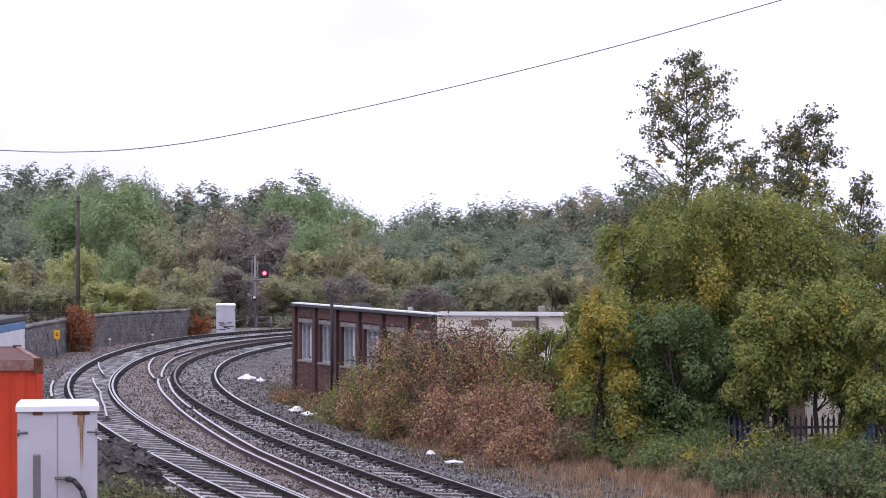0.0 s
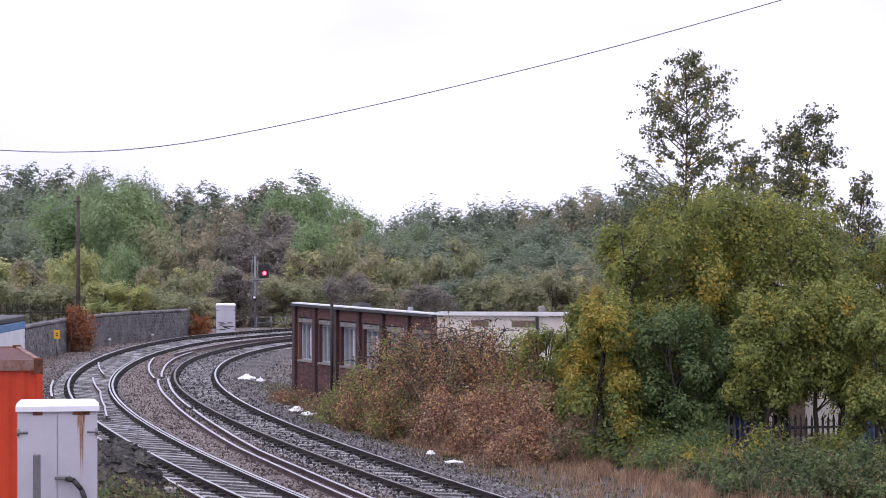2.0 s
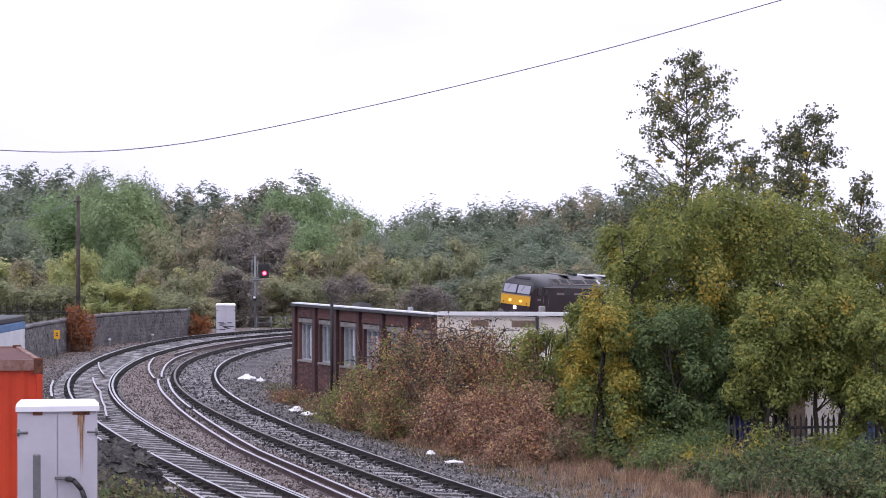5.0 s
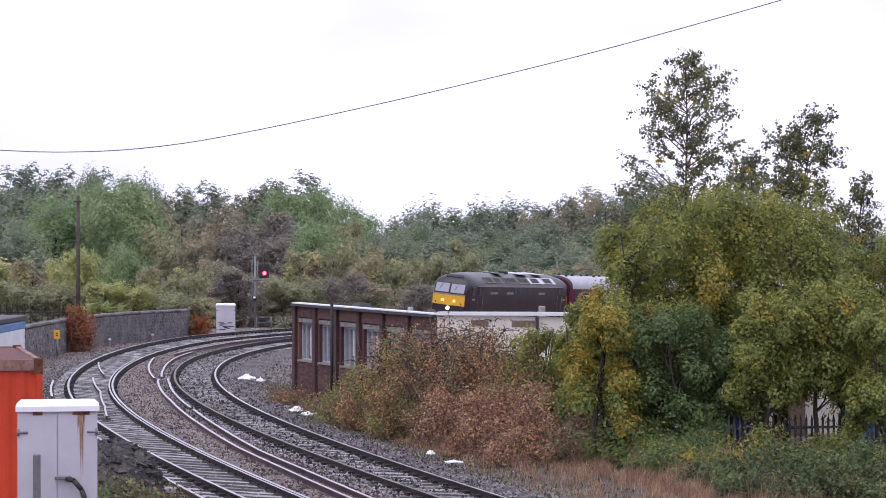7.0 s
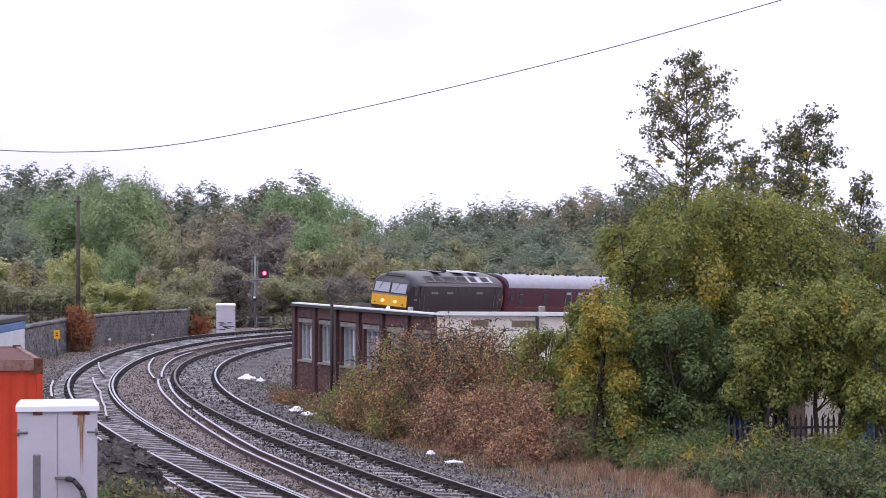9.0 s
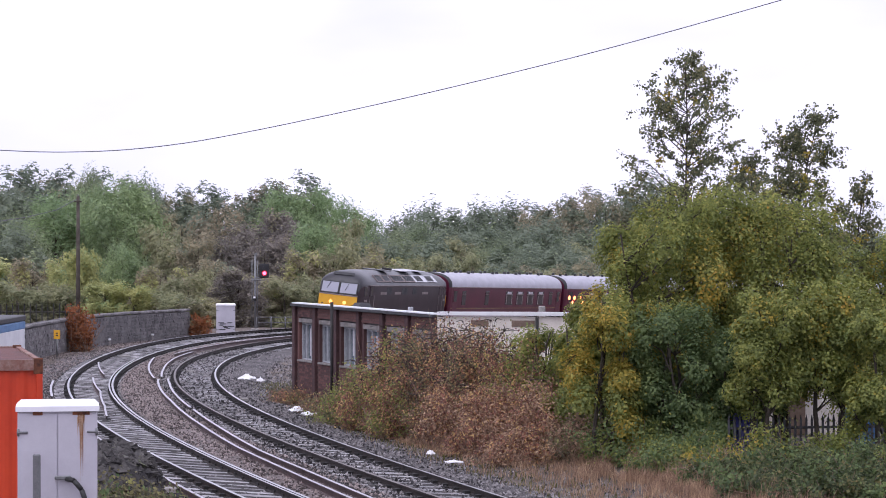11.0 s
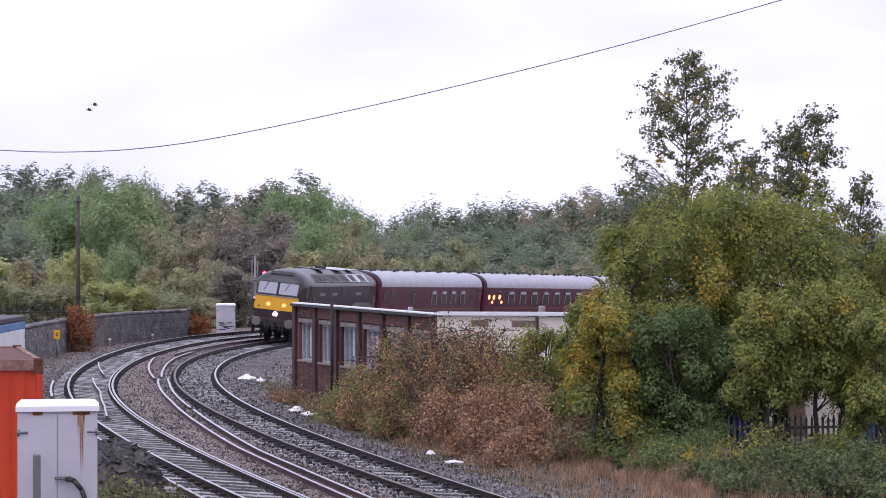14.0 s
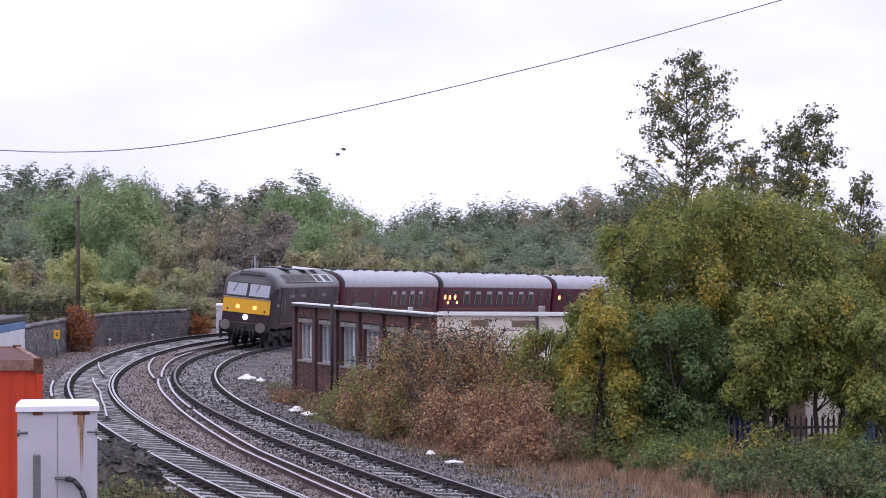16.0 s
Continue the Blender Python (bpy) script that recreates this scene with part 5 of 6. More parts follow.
blades("dry_grass", "tall dry straw-coloured grass along the cess", 52000, 51, lambda r, n: verge(r, n, 4.6, 1.9), 0.24, "grass_dry", 0.006)
blades("dry_weeds", "tall pinkish dead willowherb below the brambles", 15000, 54, lambda r, n: verge(r, n, 6.0, 1.0), 0.55, "grass_dry", 0.005)
blades("dry_grass", "sparse green weeds along the cess", 5000, 52, lambda r, n: place(r.uniform(-42, 5, n), 1.9 + np.abs(r.normal(0, 1.2, n)))[:2], 0.13, "grass_green")
blades("dry_grass", "short tan grass tufts on the cess beside the brambles", 9000, 69, lambda r, n: place(r.uniform(-26, -8, n), 2.9 + np.abs(r.normal(0, 0.8, n)))[:2], 0.11, "grass_dry", 0.008)
blades("track_weeds", "small green weeds between sleepers and rails", 1500, 53, lambda r, n: place(r.uniform(-38, -8, n), r.normal(-0.95, 0.2, n))[:2], 0.22, "grass_green")


# ---- far woods ----
def woods():
    kinds = []
    # leaf colours below already hold the haze of distance
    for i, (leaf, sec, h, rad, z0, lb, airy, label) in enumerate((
        ("wood_far", "wood_dark", 12, 4.6, 1.4, 28, 0.0, "tall green woodland tree with haze in its leaf colour"),
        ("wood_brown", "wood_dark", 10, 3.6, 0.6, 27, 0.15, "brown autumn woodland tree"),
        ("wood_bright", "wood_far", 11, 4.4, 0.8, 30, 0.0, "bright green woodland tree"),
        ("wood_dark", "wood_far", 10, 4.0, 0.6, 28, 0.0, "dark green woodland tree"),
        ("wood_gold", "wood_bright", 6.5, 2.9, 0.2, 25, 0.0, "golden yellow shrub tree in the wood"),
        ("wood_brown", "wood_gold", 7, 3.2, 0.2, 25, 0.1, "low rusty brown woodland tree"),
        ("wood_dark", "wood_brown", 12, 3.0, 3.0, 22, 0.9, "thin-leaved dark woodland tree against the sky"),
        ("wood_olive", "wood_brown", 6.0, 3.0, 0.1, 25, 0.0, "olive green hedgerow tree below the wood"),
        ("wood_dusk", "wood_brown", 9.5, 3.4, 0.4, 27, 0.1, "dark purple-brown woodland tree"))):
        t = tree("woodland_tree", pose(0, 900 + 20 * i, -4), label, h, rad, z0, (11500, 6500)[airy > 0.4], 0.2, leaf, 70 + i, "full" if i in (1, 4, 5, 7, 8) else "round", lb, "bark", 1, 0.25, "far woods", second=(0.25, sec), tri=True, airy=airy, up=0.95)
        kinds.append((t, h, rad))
    return kinds


kinds = woods()
# column, top row, width, depth and kind of each crown
rw = random.Random(17)
plan = [(8, 304, 136, 292, 6), (72, 297, 120, 296, 6), (118, 302, 104, 290, 6), (152, 310, 60, 284, 0), (192, 306, 109, 290, 6), (236, 320, 80, 284, 6), (264, 334, 52, 286, 3), (-50, 308, 110, 285, 3),
        (95, 356, 125, 262, 2), (160, 346, 90, 270, 2), (222, 332, 130, 258, 2), (262, 358, 60, 262, 2), (20, 352, 95, 268, 3), (40, 395, 80, 250, 0),
        (322, 336, 86, 280, 6), (365, 330, 109, 276, 6), (404, 344, 81, 278, 6), (322, 372, 95, 262, 1), (382, 362, 100, 258, 1), (290, 410, 95, 240, 7), (352, 415, 100, 236, 1), (415, 402, 95, 240, 8),
        (446, 378, 50, 282, 6), (482, 326, 114, 286, 6), (525, 311, 124, 284, 6), (500, 348, 110, 278, 2), (562, 346, 95, 278, 2), (610, 366, 85, 274, 2), (650, 388, 70, 276, 2), (488, 380, 100, 252, 8),
        (552, 405, 95, 246, 2), (470, 425, 100, 238, 8), (535, 440, 85, 232, 5), (590, 436, 90, 234, 7), (640, 428, 80, 240, 5), (610, 400, 80, 256, 7),
        (690, 402, 81, 296, 6), (728, 386, 66, 290, 3), (775, 374, 86, 286, 3), (832, 375, 92, 284, 3), (888, 371, 84, 286, 3), (934, 362, 94, 288, 6), (950, 372, 80, 280, 1), (992, 352, 91, 284, 6), (1005, 362, 84, 278, 1), (1046, 340, 104, 280, 6),
        (1072, 338, 100, 272, 1), (1135, 326, 110, 272, 3), (15, 420, 90, 225, 3), (60, 455, 82, 196, 5), (118, 462, 66, 188, 4), (142, 440, 62, 184, 4), (215, 440, 70, 190, 2), (185, 498, 74, 178, 4),
        (238, 506, 70, 178, 4), (95, 505, 75, 180, 7), (30, 505, 90, 178, 7), (285, 470, 84, 184, 5), (335, 485, 84, 180, 7), (388, 455, 84, 188, 1), (300, 520, 80, 174, 7), (350, 526, 80, 174, 5), (420, 480, 84, 182, 8), (462, 486, 80, 186, 5), (505, 500, 80, 184, 7), (-40, 455, 110, 185, 4)]
for x0, x1, dx, r0_, r1_, w0, w1, d0, d1, mix in ((700, 1100, 52, 402, 420, 70, 95, 262, 274, (3, 3, 0, 3)), (680, 1160, 46, 428, 446, 66, 92, 244, 256, (3, 0, 3, 3, 7)), (660, 1160, 44, 452, 474, 60, 92, 226, 238, (7, 3, 5, 7, 1)),
                                          (540, 800, 40, 486, 512, 60, 80, 198, 208, (1, 7, 8)), (800, 1160, 60, 484, 500, 70, 90, 205, 215, (7, 5, 3)), (1180, 1700, 70, 395, 425, 90, 130, 270, 290, (3, 1))):
    x = x0
    while x < x1:
        plan.append((x + rw.uniform(-12, 12), rw.uniform(r0_, r1_), rw.uniform(w0, w1), rw.uniform(d0, d1), rw.choice(mix)))
        x += dx
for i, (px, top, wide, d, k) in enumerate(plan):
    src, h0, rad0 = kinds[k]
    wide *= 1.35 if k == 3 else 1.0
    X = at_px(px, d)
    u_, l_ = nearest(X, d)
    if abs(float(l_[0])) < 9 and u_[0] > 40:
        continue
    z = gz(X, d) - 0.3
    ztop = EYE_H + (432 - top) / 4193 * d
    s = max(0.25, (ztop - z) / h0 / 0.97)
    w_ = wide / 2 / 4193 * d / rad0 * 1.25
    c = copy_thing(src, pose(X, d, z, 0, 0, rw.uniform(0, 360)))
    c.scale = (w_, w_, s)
for src, h0, rad0 in kinds:
    for o in (*src.children_recursive, src):
        bpy.data.objects.remove(o)


# rubble wall end behind the scrub
mx, my = np.meshgrid(np.linspace(-0.68, 0.68, 30), np.linspace(-2.4, 2.4, 40))
mr = np.sqrt((mx / 0.68) ** 2 + (my / 2.4) ** 2)
mz = 0.98 * np.clip(1 - mr ** 5, 0, 1) * (1 - 0.22 * mx / 0.68)
mz = mz + np.array([[(noise.noise(Vector((a * 4, b * 4, 2))) * 0.09 + noise.noise(Vector((a * 9, b * 9, 5))) * 0.12) for a, b in zip(r1, r2)] for r1, r2 in zip(mx, my)]) - 0.12 * (mr > 0.95)
mi_ = np.arange(1200).reshape(40, 30)
mound = thing("rubble_wall", pose(at_px(210, 37.3), 37.3, gz(at_px(210, 37.3), 37.3)), "dark mossy rubble wall end beside the cabinet", "rubble wall")
raw("heap", np.c_[mx.ravel(), my.ravel(), mz.ravel()], np.c_[mi_[:-1, :-1].ravel(), mi_[:-1, 1:].ravel(), mi_[1:, 1:].ravel(), mi_[1:, :-1].ravel()], M["mossy"], mound, smooth=True)
rr_n = np.random.default_rng(31)
ra, rb = rr_n.uniform(0, 2 * np.pi, 620), np.sqrt(rr_n.random(620)) * 0.99
rx_, ry_ = 0.68 * rb * np.cos(ra), 2.4 * rb * np.sin(ra)
rz_ = 0.98 * (1 - rb ** 5) * (1 - 0.22 * rx_ / 0.68) * np.where(rr_n.random(620) < 0.35, rr_n.random(620), 1.0)
rs_ = rr_n.uniform(0.05, 0.13, (620, 1, 1))
octa = np.array([(1, 0, 0), (-1, 0, 0), (0, 1, 0), (0, -1, 0), (0, 0, 0.7), (0, 0, -0.7)])
rv_ = octa[None] * rs_ + rr_n.normal(0, 0.3, (620, 6, 3)) * rs_ + np.stack([rx_, ry_, rz_], 1)[:, None]
rf_ = np.array([(0, 2, 4), (2, 1, 4), (1, 3, 4), (3, 0, 4), (2, 0, 5), (1, 2, 5), (3, 1, 5), (0, 3, 5)])
raw("rubble", rv_.reshape(-1, 3), (rf_[None] + 6 * np.arange(620)[:, None, None]).reshape(-1, 3), M["mossy"], mound, "", "stuff")


# ---- bricks of the hut ----
bb_ = bm_box(bmesh.new(), (0, 0, 0), (0.215, 0.022, 0.066))
brick_mesh = bpy.data.meshes.new("brick")
bb_.to_mesh(brick_mesh)
bb_.free()
brick_mesh.materials.append(M["brick"])
for m in brick_spots[:300]:
    o = new("brick", brick_mesh)
    o.matrix_world = m
    o.parent = hut
if len(brick_spots) > 300:
    cube = np.array([v.co for v in brick_mesh.vertices])
    quads = np.array([list(p.vertices) for p in brick_mesh.polygons])
    vv = np.concatenate([(np.c_[cube, np.ones(8)] @ np.array(m).T)[:, :3] for m in brick_spots[300:]])
    ff = np.concatenate([quads + 8 * i for i in range(len(brick_spots) - 300)])
    raw("brick_course", vv, ff, M["brick"], hut, "", "stuff")


# ---- the train ----
def section(w, zs, top, n=16, power=2.3, base=1.05):
    """Half-open ring from the left skirt over the roof to the right one."""
    pts = [(w, base), (w * 1.0, (base + zs) / 2), (w, zs)]
    for i in range(1, n):
        a = math.pi * i / n
        c, s = math.cos(a), math.sin(a)
        pts.append((w * math.copysign(abs(c) ** (2 / power), c), zs + (top - zs) * abs(s) ** (2 / power)))
    return pts + [(-w, zs), (-w, (base + zs) / 2), (-w, base)]


def loft(rows, mi_fn):
    """rows: (x, ring). Faces take their material by mi_fn(mid point)."""
    bm = bmesh.new()
    rings = [[bm.verts.new((x, y, z)) for y, z in ring] for x, ring in rows]
    for a, b in zip(rings, rings[1:]):
        for i in range(len(a) - 1):
            f = bm.faces.new((a[i], a[i + 1], b[i + 1], b[i]))
            f.smooth = True
    for f in list(bm.faces):
        f.material_index = mi_fn(f.calc_center_median())
    bm.faces.new(rings[0][::-1]).material_index = mi_fn(Vector((rows[0][0], 0, 1.9)))
    bm.faces.new(rings[-1]).material_index = mi_fn(Vector((rows[-1][0], 0, 1.9)))
    return bm


def bogie(t, x, axles, spacing, r, loco):
    b = part("bogie", box((x, 0, 0.72), (spacing * (axles - 1) + 1.0, 2.1, 0.28), 0, 0.04), M["iron"], t, "black bogie frame")
    wheels = []
    for i in range(axles):
        wxp = x + (i - (axles - 1) / 2) * spacing
        bm = bmesh.new()
        for sy in (-1, 1):
            bm_cyl(bm, (0, sy * 0.68, 0), (0, sy * 0.82, 0), r, seg=24)
            bm_cyl(bm, (0, sy * 0.65, 0), (0, sy * 0.69, 0), r + 0.03, seg=24)
            bm_box(bm, (r * 0.5, sy * 0.83, 0), (r * 0.7, 0.02, 0.08))
            bm_box(bm, (-r * 0.5, sy * 0.83, 0), (r * 0.7, 0.02, 0.08))
        bm_cyl(bm, (0, -0.7, 0), (0, 0.7, 0), 0.09)
        w = part("wheelset", bm, M["rail_side"], t)
        w.location = (wxp, 0, r)
        wheels.append((w, wxp, r))
        for sy in (-1, 1):
            part("axlebox", box((wxp, sy * 1.02, r), (0.36, 0.2, 0.34), 0, 0.03), M["iron"], b)
            part("spring", cyl((wxp + 0.35, sy * 1.0, 0.4), (wxp + 0.35, sy * 1.0, 0.75), 0.09), M["iron"], b)
    return wheels


def locomotive():
    t = thing("diesel_locomotive", Matrix.Identity(4), "dark maroon diesel locomotive with a yellow front panel hauling coaches", "locomotive")
    Lf = 8.8
    GUT = 3.06
    fr = [(0.0, 1.15, 2.3, 2.46, 9), (0.1, 1.18, 2.55, 2.76, 8), (0.22, 1.21, 2.82, 3.14, 6), (0.38, 1.25, 2.92, 3.38, 4.0), (0.62, 1.29, 2.98, 3.58, 3.0), (1.0, 1.32, 3.03, 3.74, 2.5),
          (1.5, 1.34, GUT, 3.83, 2.1), (2.1, 1.35, GUT, 3.88, 1.8), (2.9, 1.35, GUT, 3.89, 1.65)]
    rows = [(Lf - b, section(w, zs, top, power=pw)) for b, w, zs, top, pw in fr]
    rows += [(x, section(1.35, GUT, 3.89, power=1.65)) for x in (5, 3, 1, -1, -3, -5)]
    rows += [(-(Lf - b), section(w, zs, top, power=pw)) for b, w, zs, top, pw in fr[::-1]]

    def mi(c):
        if c.z > (GUT - 0.02 if abs(c.x) < Lf - 1.2 else 2.6):
            return 2 if abs(c.x) > Lf - 2.95 else 1
        return 0

    part("body", loft(rows, mi), [M["maroon"], M["loco_roof"], M["loco_dome"]], t)
    for e in (1, -1):
        R = Matrix.Identity(4) if e == 1 else Matrix.Rotation(math.pi, 4, "Z")
        bmx = lambda c, s, bev=0.01: bm_box(bmesh.new(), c, s, bev=bev, m=R)
        panel = part("front_panel", bmx((Lf + 0.012, 0, 2.05), (0.05, 2.34, 0.74), 0.02), M["yellow"], t, "yellow warning panel")
        part("panel_bead", bmx((Lf + 0.03, 0, 2.41), (0.06, 2.36, 0.07), 0.01), M["curtain"], panel)
        part("nose_lower", bmx((Lf + 0.004, 0, 1.37), (0.04, 2.3, 0.6), 0.02), M["maroon"], t)
        for sy in (-0.56, 0.56):
            g = bmesh.new()
            rake = math.atan2(0.21, 0.66)
            mm = R @ Matrix.Translation((Lf - 0.1, sy, 2.79)) @ Matrix.Rotation(-rake, 4, "Y")
            bm_box(g, (0.035, 0, 0.02), (0.03, 1.0, 0.62), bev=0.008, m=mm)
            wsn = part("windscreen", g, M["loco_glass"], t, "cab windscreen tinted like reflected sky")
            fr_ = bmesh.new()
            for dy in (-0.52, 0.52):
                bm_box(fr_, (0.03, dy, 0.02), (0.05, 0.05, 0.68), m=mm)
            for dz in (-0.31, 0.35):
                bm_box(fr_, (0.028, 0, dz), (0.05, 1.09, 0.045), m=mm)
            part("windscreen_frame", fr_, M["black"], wsn)
            part("wiper", bm_cyl(bmesh.new(), mm @ Vector((0.07, 0.0, 0.34)), mm @ Vector((0.07, -0.18, -0.12)), 0.012, seg=6), M["black"], wsn)
        hc = bmesh.new()
        hm = R @ Matrix.Translation((Lf - 0.66, 0, 3.6)) @ Matrix.Rotation(-0.95, 4, "Y")
        bm_box(hc, (0.02, 0, 0), (0.06, 1.25, 0.26), bev=0.02, m=hm)
        part("headcode_panel", hc, M["black"], t, "black headcode recess above the windscreens")
        for sy in (-0.42, 0.42):
            part("marker_lamp", bm_cyl(bmesh.new(), R @ Vector((Lf + 0.03, sy, 1.98)), R @ Vector((Lf + 0.07, sy, 1.98)), 0.1, seg=16), M["marker_glow"] if e == 1 else M["pane"], panel, "glowing amber marker lamp")
            part("panel_hole", bm_cyl(bmesh.new(), R @ Vector((Lf + 0.03, sy * 2.2, 1.84)), R @ Vector((Lf + 0.05, sy * 2.2, 1.84)), 0.05, seg=12), M["black"], panel)
        part("headlight", bm_cyl(bmesh.new(), R @ Vector((Lf + 0.02, 0, 1.5)), R @ Vector((Lf + 0.09, 0, 1.5)), 0.115, seg=18), M["head_glow"] if e == 1 else M["pane"], t, "bright white headlight")
        bb = part("buffer_beam", bmx((Lf - 0.02, 0, 1.02), (0.22, 2.5, 0.42), 0.03), M["iron"], t)
        for sy in (-0.87, 0.87):
            bf = bmesh.new()
            bm_cyl(bf, R @ Vector((Lf + 0.08, sy, 1.05)), R @ Vector((Lf + 0.42, sy, 1.05)), 0.12, seg=16)
            part("buffer_stock", bf, M["iron"], bb)
            part("buffer_head", bm_cyl(bmesh.new(), R @ Vector((Lf + 0.42, sy, 1.05)), R @ Vector((Lf + 0.47, sy, 1.05)), 0.25, 0.22, 24), M["rail_dull"], bb, "round steel buffer head")
        part("coupling_hook", bmx((Lf + 0.2, 0, 1.02), (0.3, 0.08, 0.16), 0.02), M["iron"], bb)
        hz = bmesh.new()
        for sy in (-0.45, -0.3, 0.3, 0.48):
            bm_cyl(hz, R @ Vector((Lf + 0.12, sy, 0.95)), R @ Vector((Lf + 0.16, sy * 1.05, 0.45)), 0.03, seg=6)
        part("brake_hose", hz, M["rubber"], bb)
        for sy in (-0.78, 0.78):
            part("guard_iron", bmx((Lf - 0.5, sy, 0.5), (0.08, 0.12, 0.75), 0.02), M["iron"], t)
            part("step", bmx((Lf - 0.3, sy * 1.55, 0.62), (0.3, 0.1, 0.5), 0.02), M["iron"], t, "black cab step")
        part("valance", bmx((Lf - 0.14, 0, 0.76), (0.08, 2.2, 0.18), 0.02), M["iron"], t)
        part("shackle", bm_cyl(bmesh.new(), R @ Vector((Lf + 0.3, 0, 0.98)), R @ Vector((Lf + 0.24, 0, 0.52)), 0.05, seg=8), M["iron"], bb)
        for sy in (-1, 1):
            part("cab_window", bmx((Lf - 1.0, sy * 1.315, 2.72), (0.55, 0.05, 0.58)), M["coach_glass"], t)
            dr = part("cab_door", bmx((Lf - 1.95, sy * 1.345, 2.1), (0.62, 0.03, 1.85)), M["maroon"], t)
            part("door_window", bmx((Lf - 1.95, sy * 1.36, 2.72), (0.4, 0.02, 0.56)), M["coach_glass"], dr)
            for dx in (-0.4, 0.4):
                part("handrail", bm_cyl(bmesh.new(), R @ Vector((Lf - 1.95 + dx, sy * 1.4, 1.3)), R @ Vector((Lf - 1.95 + dx, sy * 1.4, 2.5)), 0.012, seg=6), M["curtain"], t)
            part("number_bar", bmx((Lf - 1.0, sy * 1.345, 2.18), (0.5, 0.012, 0.13), 0), M["curtain"], t)
    for sy in (-1, 1):
        part("gutter", box((0, sy * 1.36, GUT), (14.6, 0.05, 0.05)), M["curtain"], t)
        for x0, x1, slant in ((4.6, 5.7, 1), (3.2, 4.3, 1), (0.6, 2.6, 0), (-1.5, 0.3, 0), (-3.3, -2.0, 0), (-5.6, -4.2, 0)):
            cm = Matrix.Translation(((x0 + x1) / 2, sy * 1.085, 3.465)) @ Matrix.Rotation(sy * 0.86, 4, "X")
            fm = bmesh.new()
            for c_, s_ in (((0, sy * 0.01, 0.25), (x1 - x0 + 0.12, 0.06, 0.05)), ((0, sy * 0.01, -0.25), (x1 - x0 + 0.12, 0.06, 0.05)),
                           (((x1 - x0) / 2 + 0.04, sy * 0.01, 0), (0.06, 0.06, 0.5)), ((-(x1 - x0) / 2 - 0.04, sy * 0.01, 0), (0.06, 0.06, 0.5))):
                bm_box(fm, c_, s_, m=cm)
            gr = part("roof_grille", bm_box(bmesh.new(), (0, 0, 0), (x1 - x0, 0.05, 0.46), bev=0.01, m=cm), M["felt"], t, "dark cantrail grille in a pale frame")
            # rear frames take the painted highlight tone
            part("grille_frame", fm, M["loco_sheen"] if x1 < -1.8 else M["curtain"], gr)
            for i in range(6):
                part("louvre", bm_box(bmesh.new(), (0, sy * 0.028, -0.18 + i * 0.072), (x1 - x0 - 0.04, 0.02, 0.016), m=cm), M["loco_roof"], gr)
        # highlights on the rear roof shoulders, painted as pale panels
        for x0, x1 in ((-1.95, -1.55), (-4.15, -3.4), (-6.2, -5.75)):
            cm = Matrix.Translation(((x0 + x1) / 2, sy * 1.07, 3.47)) @ Matrix.Rotation(sy * 0.86, 4, "X")
            part("pale_panel", bm_box(bmesh.new(), (0, 0, 0), (x1 - x0, 0.05, 0.6), bev=0.01, m=cm), M["loco_sheen"], t, "roof highlight painted as a pale panel")
        for x0 in (4.6, 1.9, -3.6):
            part("name_bar", box((x0, sy * 1.356, 2.62), (1.15, 0.012, 0.15), 0, 0), M["curtain"], t)
        for x0, w in ((3.6, 0.9), (0.6, 1.1), (-1.4, 0.8)):
            part("side_grille", box((x0, sy * 1.352, 2.75), (w, 0.02, 0.4), 0, 0.004), M["felt"], t)
        part("lining_band", box((0, sy * 1.356, 1.25), (14.4, 0.01, 0.03), 0, 0), M["lining"], t)
        part("fuel_tank", box((0, sy * 0.85, 0.65), (4.6, 0.7, 0.7), 0, 0.06), M["iron"], t)
    # rear ridge panels are coloured as a sky highlight too
    for x0, w in ((2.4, 1.2), (-1.6, 1.8), (-4.4, 1.5)):
        part("roof_panel", box((x0, 0, 3.9), (w, 1.5, 0.06), 0, 0.02), M["loco_sheen"] if x0 < 0 else M["loco_roof"], t, "raised roof panel")
    part("exhaust_stack", box((0.4, 0, 3.95), (0.7, 0.45, 0.14), 0, 0.03), M["iron"], t)
    wh = bogie(t, 5.25, 3, 2.0, 0.57, True) + bogie(t, -5.25, 3, 2.0, 0.57, True)
    return t, wh


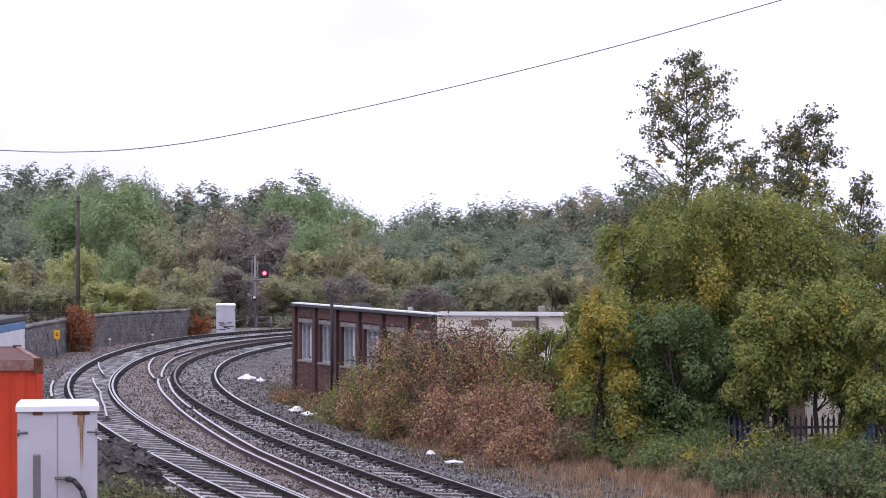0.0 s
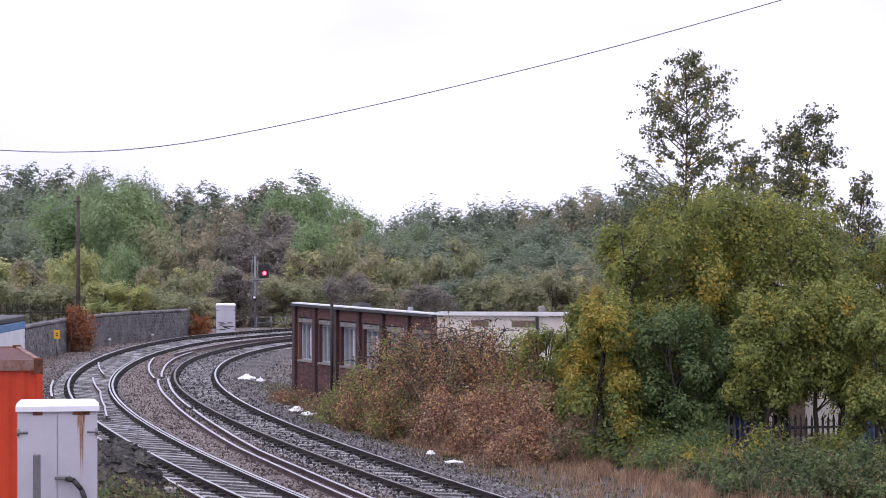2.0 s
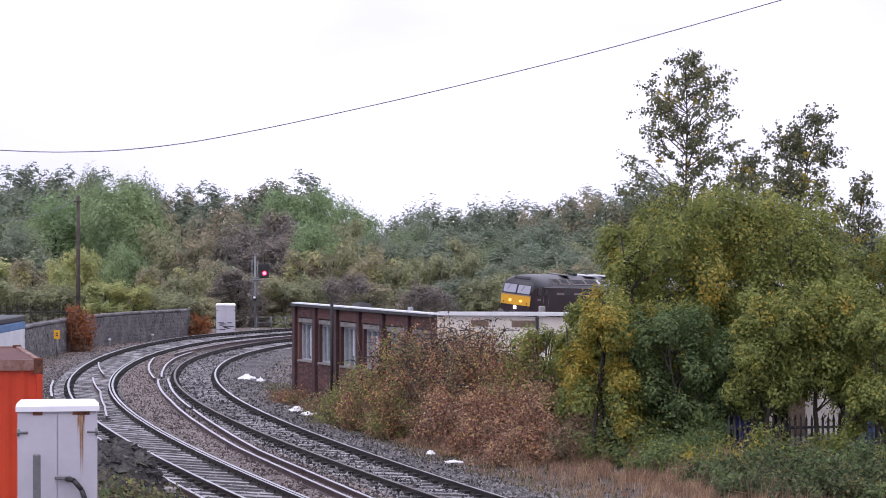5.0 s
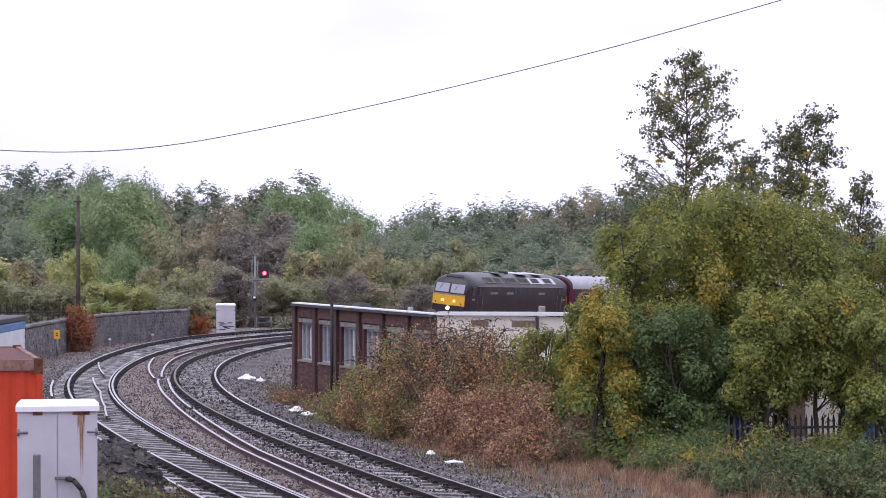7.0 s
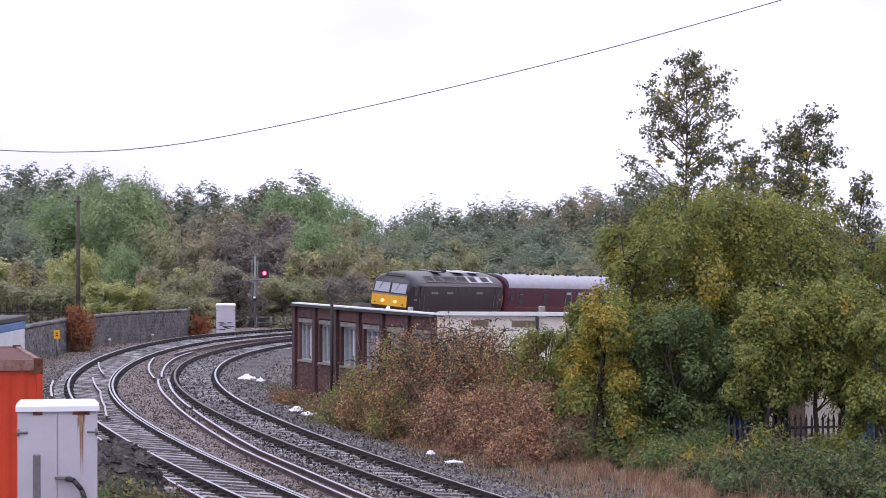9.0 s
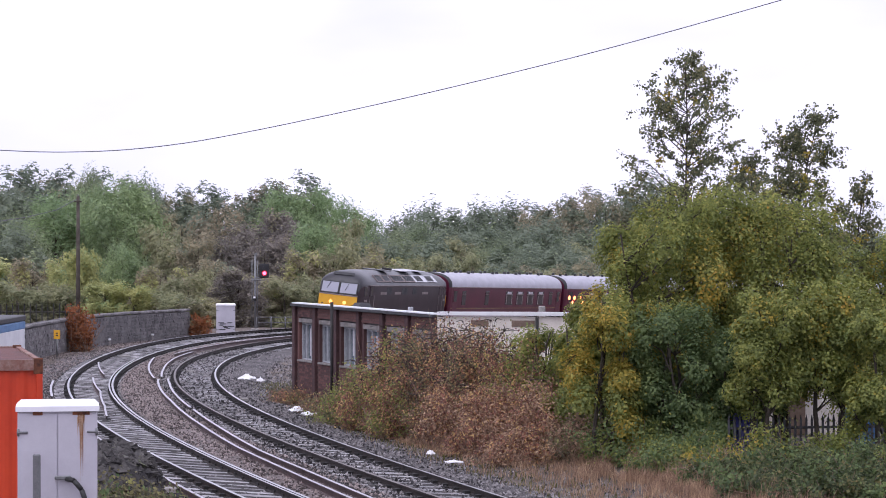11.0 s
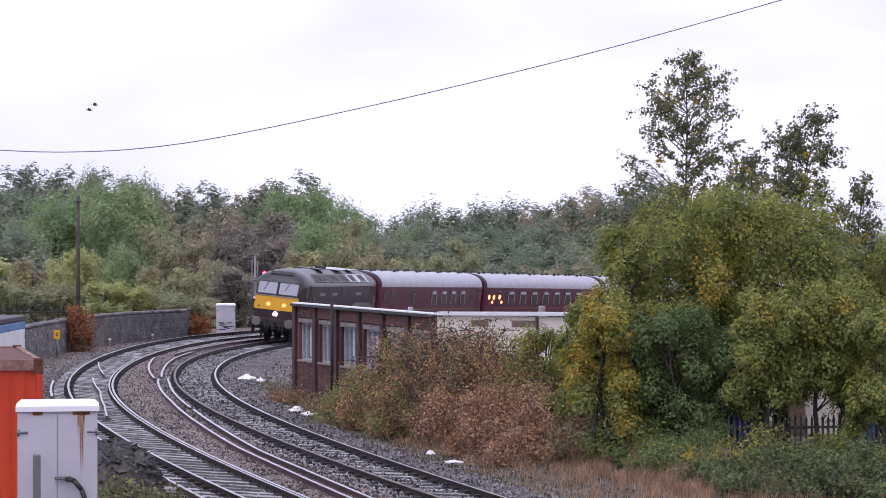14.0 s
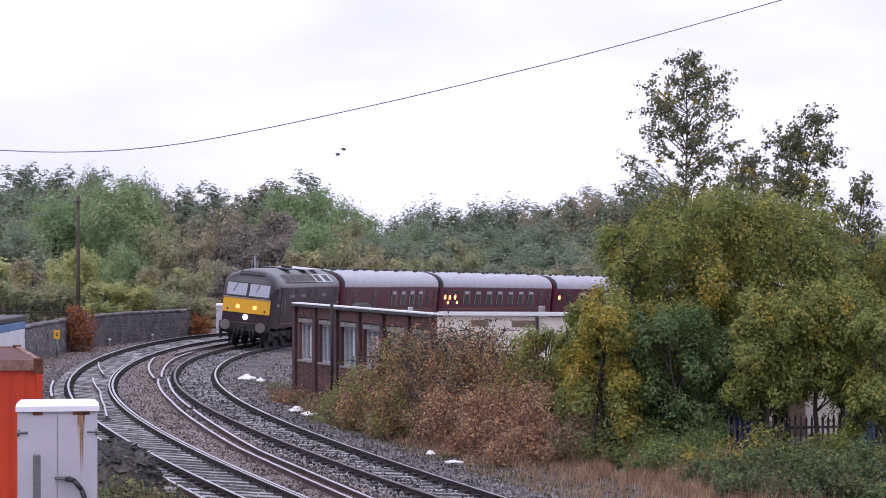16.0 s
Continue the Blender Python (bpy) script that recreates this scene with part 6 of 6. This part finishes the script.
def coach(first, glints=0):
    t = thing("railway_coach", Matrix.Identity(4), "maroon corridor coach with a pale grey roof" + (" behind the locomotive" if first else ""), "railway coach", "maroon coaches")
    Lh, GUT = 9.83, 3.0
    fr = [(0.0, 1.26, GUT - 0.02, 3.72, 2.4), (0.1, 1.36, GUT, 3.82, 2.4), (0.24, 1.39, GUT, 3.83, 2.4)]
    rows = [(Lh - b, section(w, zs, top, power=pw)) for b, w, zs, top, pw in fr] + [(x, section(1.39, GUT, 3.83, power=2.4)) for x in (8, 4, 0, -4, -8)]
    rows += [(-(Lh - b), section(w, zs, top, power=pw)) for b, w, zs, top, pw in fr[::-1]]
    # black band at each roof end paints in the shadow at the coach joint
    part("body", loft(rows, lambda c: 2 if abs(c.x) > Lh - 0.22 and c.z > GUT - 0.2 else 1 if c.z > GUT else 0), [M["coach_red"], M["coach_roof"], M["black"]], t)
    n = 9
    for sy in (-1, 1):
        part("gutter", box((0, sy * 1.4, GUT), (19.3, 0.05, 0.05)), M["curtain"], t)
        part("waist_line", box((0, sy * 1.394, 1.62), (19.2, 0.014, 0.045), 0, 0), M["lining"], t)
        part("solebar", box((0, sy * 1.25, 0.98), (19.4, 0.12, 0.24)), M["iron"], t)
        for i in range(n):
            x = -7.6 + i * 1.9
            if first and i in (5, 7):
                continue
            small = i in (0, n - 1) or (first and i > 4)
            w = 0.62 if small else 1.22
            win = part("window", box((x, sy * 1.392, 2.3), (w, 0.03, 0.92), 0, 0.012), M["coach_glass"], t, "dark coach window")
            part("window_bar", box((x, sy * 1.41, 2.56), (w, 0.02, 0.035), 0, 0), M["curtain"], win)
            if not small:
                for dx in (-0.48, 0.48):
                    part("curtain", box((x + dx, sy * 1.409, 2.18), (0.11, 0.008, 0.6), 0, 0), M["curtain"], win, "pale curtain")
                part("vent_pane", box((x, sy * 1.412, 2.66), (0.75, 0.008, 0.15), 0, 0), M["vent_paint"], win)
        for x in (-9.0, 0.0, 9.0):
            d = part("door", box((x if x else -8.5 + 0.0, sy * 1.393, 1.95), (0.72, 0.02, 1.9), 0, 0.008), M["coach_red"], t) if x else None
            if d:
                part("door_window", box((x, sy * 1.408, 2.42), (0.48, 0.012, 0.7), 0, 0.004), M["coach_glass"], d)
                part("door_handle", box((x + 0.25, sy * 1.42, 1.85), (0.1, 0.03, 0.03)), M["lining"], d)
    # orange window reflections, added as small glowing discs on the glass
    for x, z in ((9.2, 2.36), (8.45, 2.34), (7.6, 2.36), (8.7, 2.02), (7.25, 2.02))[:glints]:
        part("table_lamp", cyl((x, 1.415, z), (x, 1.44, z), 0.16 if z > 2.2 else 0.1, 0.1, 12), M["glint_glow"], t, "orange window reflection added as a glowing disc")
    for i in range(14):
        x = -8.9 + i * 1.37
        for sy in ((-0.3, 0.3) if i % 3 == 1 else (0,)):
            part("roof_ventilator", cyl((x, sy, 3.74), (x, sy, 3.97), 0.12, 0.1, 10), M["black"], t, "black roof ventilator")
    for e in (-1, 1):
        part("gangway", box((e * (Lh + 0.2), 0, 2.15), (0.42, 1.05, 2.1), 0, 0.06), M["rubber"], t, "black gangway bellows")
        for sy in (-0.87, 0.87):
            part("buffer", cyl((e * (Lh - 0.05), sy, 1.05), (e * (Lh + 0.3), sy, 1.05), 0.2, seg=14), M["iron"], t)
    part("underframe_box", box((0.5, 0, 0.68), (3.5, 2.0, 0.5), 0, 0.05), M["iron"], t)
    wh = bogie(t, 7.08, 2, 2.6, 0.46, False) + bogie(t, -7.08, 2, 2.6, 0.46, False)
    return t, wh


def bird(label):
    t = thing("bird", Matrix.Identity(4), label, "bird", "pair of birds")
    bm = bmesh.new()
    bmesh.ops.create_icosphere(bm, subdivisions=2, radius=1.0, matrix=Matrix.Diagonal((0.1, 0.04, 0.04, 1)))
    part("body", bm, M["black"], t)
    part("head", bm_cyl(bmesh.new(), (0.08, 0, 0.01), (0.13, 0, 0.01), 0.025, 0.004, 8), M["black"], t)
    part("tail", box((-0.12, 0, 0), (0.1, 0.05, 0.01)), M["black"], t)
    wings = []
    for sy in (-1, 1):
        w = bmesh.new()
        vs = [w.verts.new(p) for p in ((0.04, 0, 0), (0.03, sy * 0.1, 0.01), (-0.01, sy * 0.17, 0), (-0.04, sy * 0.09, 0), (-0.05, 0, 0))]
        f = w.faces.new(vs)
        g = bmesh.ops.extrude_face_region(w, geom=[f])["geom"]
        bmesh.ops.translate(w, verts=[v for v in g if isinstance(v, bmesh.types.BMVert)], vec=(0, 0, 0.012))
        wings.append((part("wing", w, M["black"], t), sy))
    return t, wings


loco, loco_wheels = locomotive()
coaches = [coach(i == 0, (0, 5, 1, 1)[i]) for i in range(4)]
birds = [bird("small dark bird flying past in the sky") for i in range(2)]

# ---- how things move ----
ROLL = 0.105  # vehicles lean into the bend on their springs

TIMETABLE = np.polyfit([0, 4, 7, 9, 12, 14, 16], [118.2, 93.2, 75.6, 64.6, 49.3, 40.5, 32.2], 3)


def nose(t):
    """How far the nose of the slowing train lies along the line at t seconds."""
    return float(np.polyval(TIMETABLE, t))


def on_line(u1, u2, um):
    """The pose of a vehicle whose pivots are at u1 (leading) and u2."""
    a, b = Vector([float(c) for c in place(u1)]), Vector([float(c) for c in place(u2)])
    fwd = (a - b).normalized()
    left = Vector((0, 0, 1)).cross(fwd).normalized()
    up = (Vector((0, 0, 1)) + left * ROLL).normalized()
    left = up.cross(fwd).normalized()
    up = fwd.cross(left)
    mid = (a + b) / 2
    return Matrix.Translation(mid) @ Matrix((fwd, left, up)).transposed().to_4x4()


def motions():
    steps = [i * 0.5 for i in range(33)]
    fine = [i * 0.1 for i in range(161)]

    def run(t, offset, half):
        return t, on_line(nose(t) + offset - half, nose(t) + offset + half, 0)

    walk(loco, [run(t, 8.8, 5.25) for t in steps])
    off = 17.6 + 0.3 + 9.83
    for c, wh in coaches:
        walk(c, [run(t, off, 7.08) for t in steps])
        off += 20.35
    for w, x, r in loco_wheels + [q for c, wh in coaches for q in wh]:
        walk(w, [(t, Matrix.Translation((x, 0, r)) @ Matrix.Rotation((nose(0) - nose(t)) / r, 4, "Y")) for t in fine])
    for k, (b, wings) in enumerate(birds):
        rows = []
        for t in steps:
            p = ray(np.interp(t, [0, 12, 13.5, 14, 14.5, 15, 15.5, 16], [-1500, -260, 50, 160, 265, 380, 495, 600]) + (8, -2)[k],
                    np.interp(t, [0, 13.5, 14, 14.5, 15, 15.5, 16], [120, 188, 190, 206, 228, 250, 268]) + (-4, 5)[k], 95.0)
            rows.append((t, Matrix.Translation(p) @ pose(0, 0, 0, 0, 8, -15)))
        walk(b, rows)
        for w, sy in wings:
            walk(w, [(t, pose(0, 0, 0, sy * 35 * math.sin(t * 14 + k))) for t in fine])


motions()
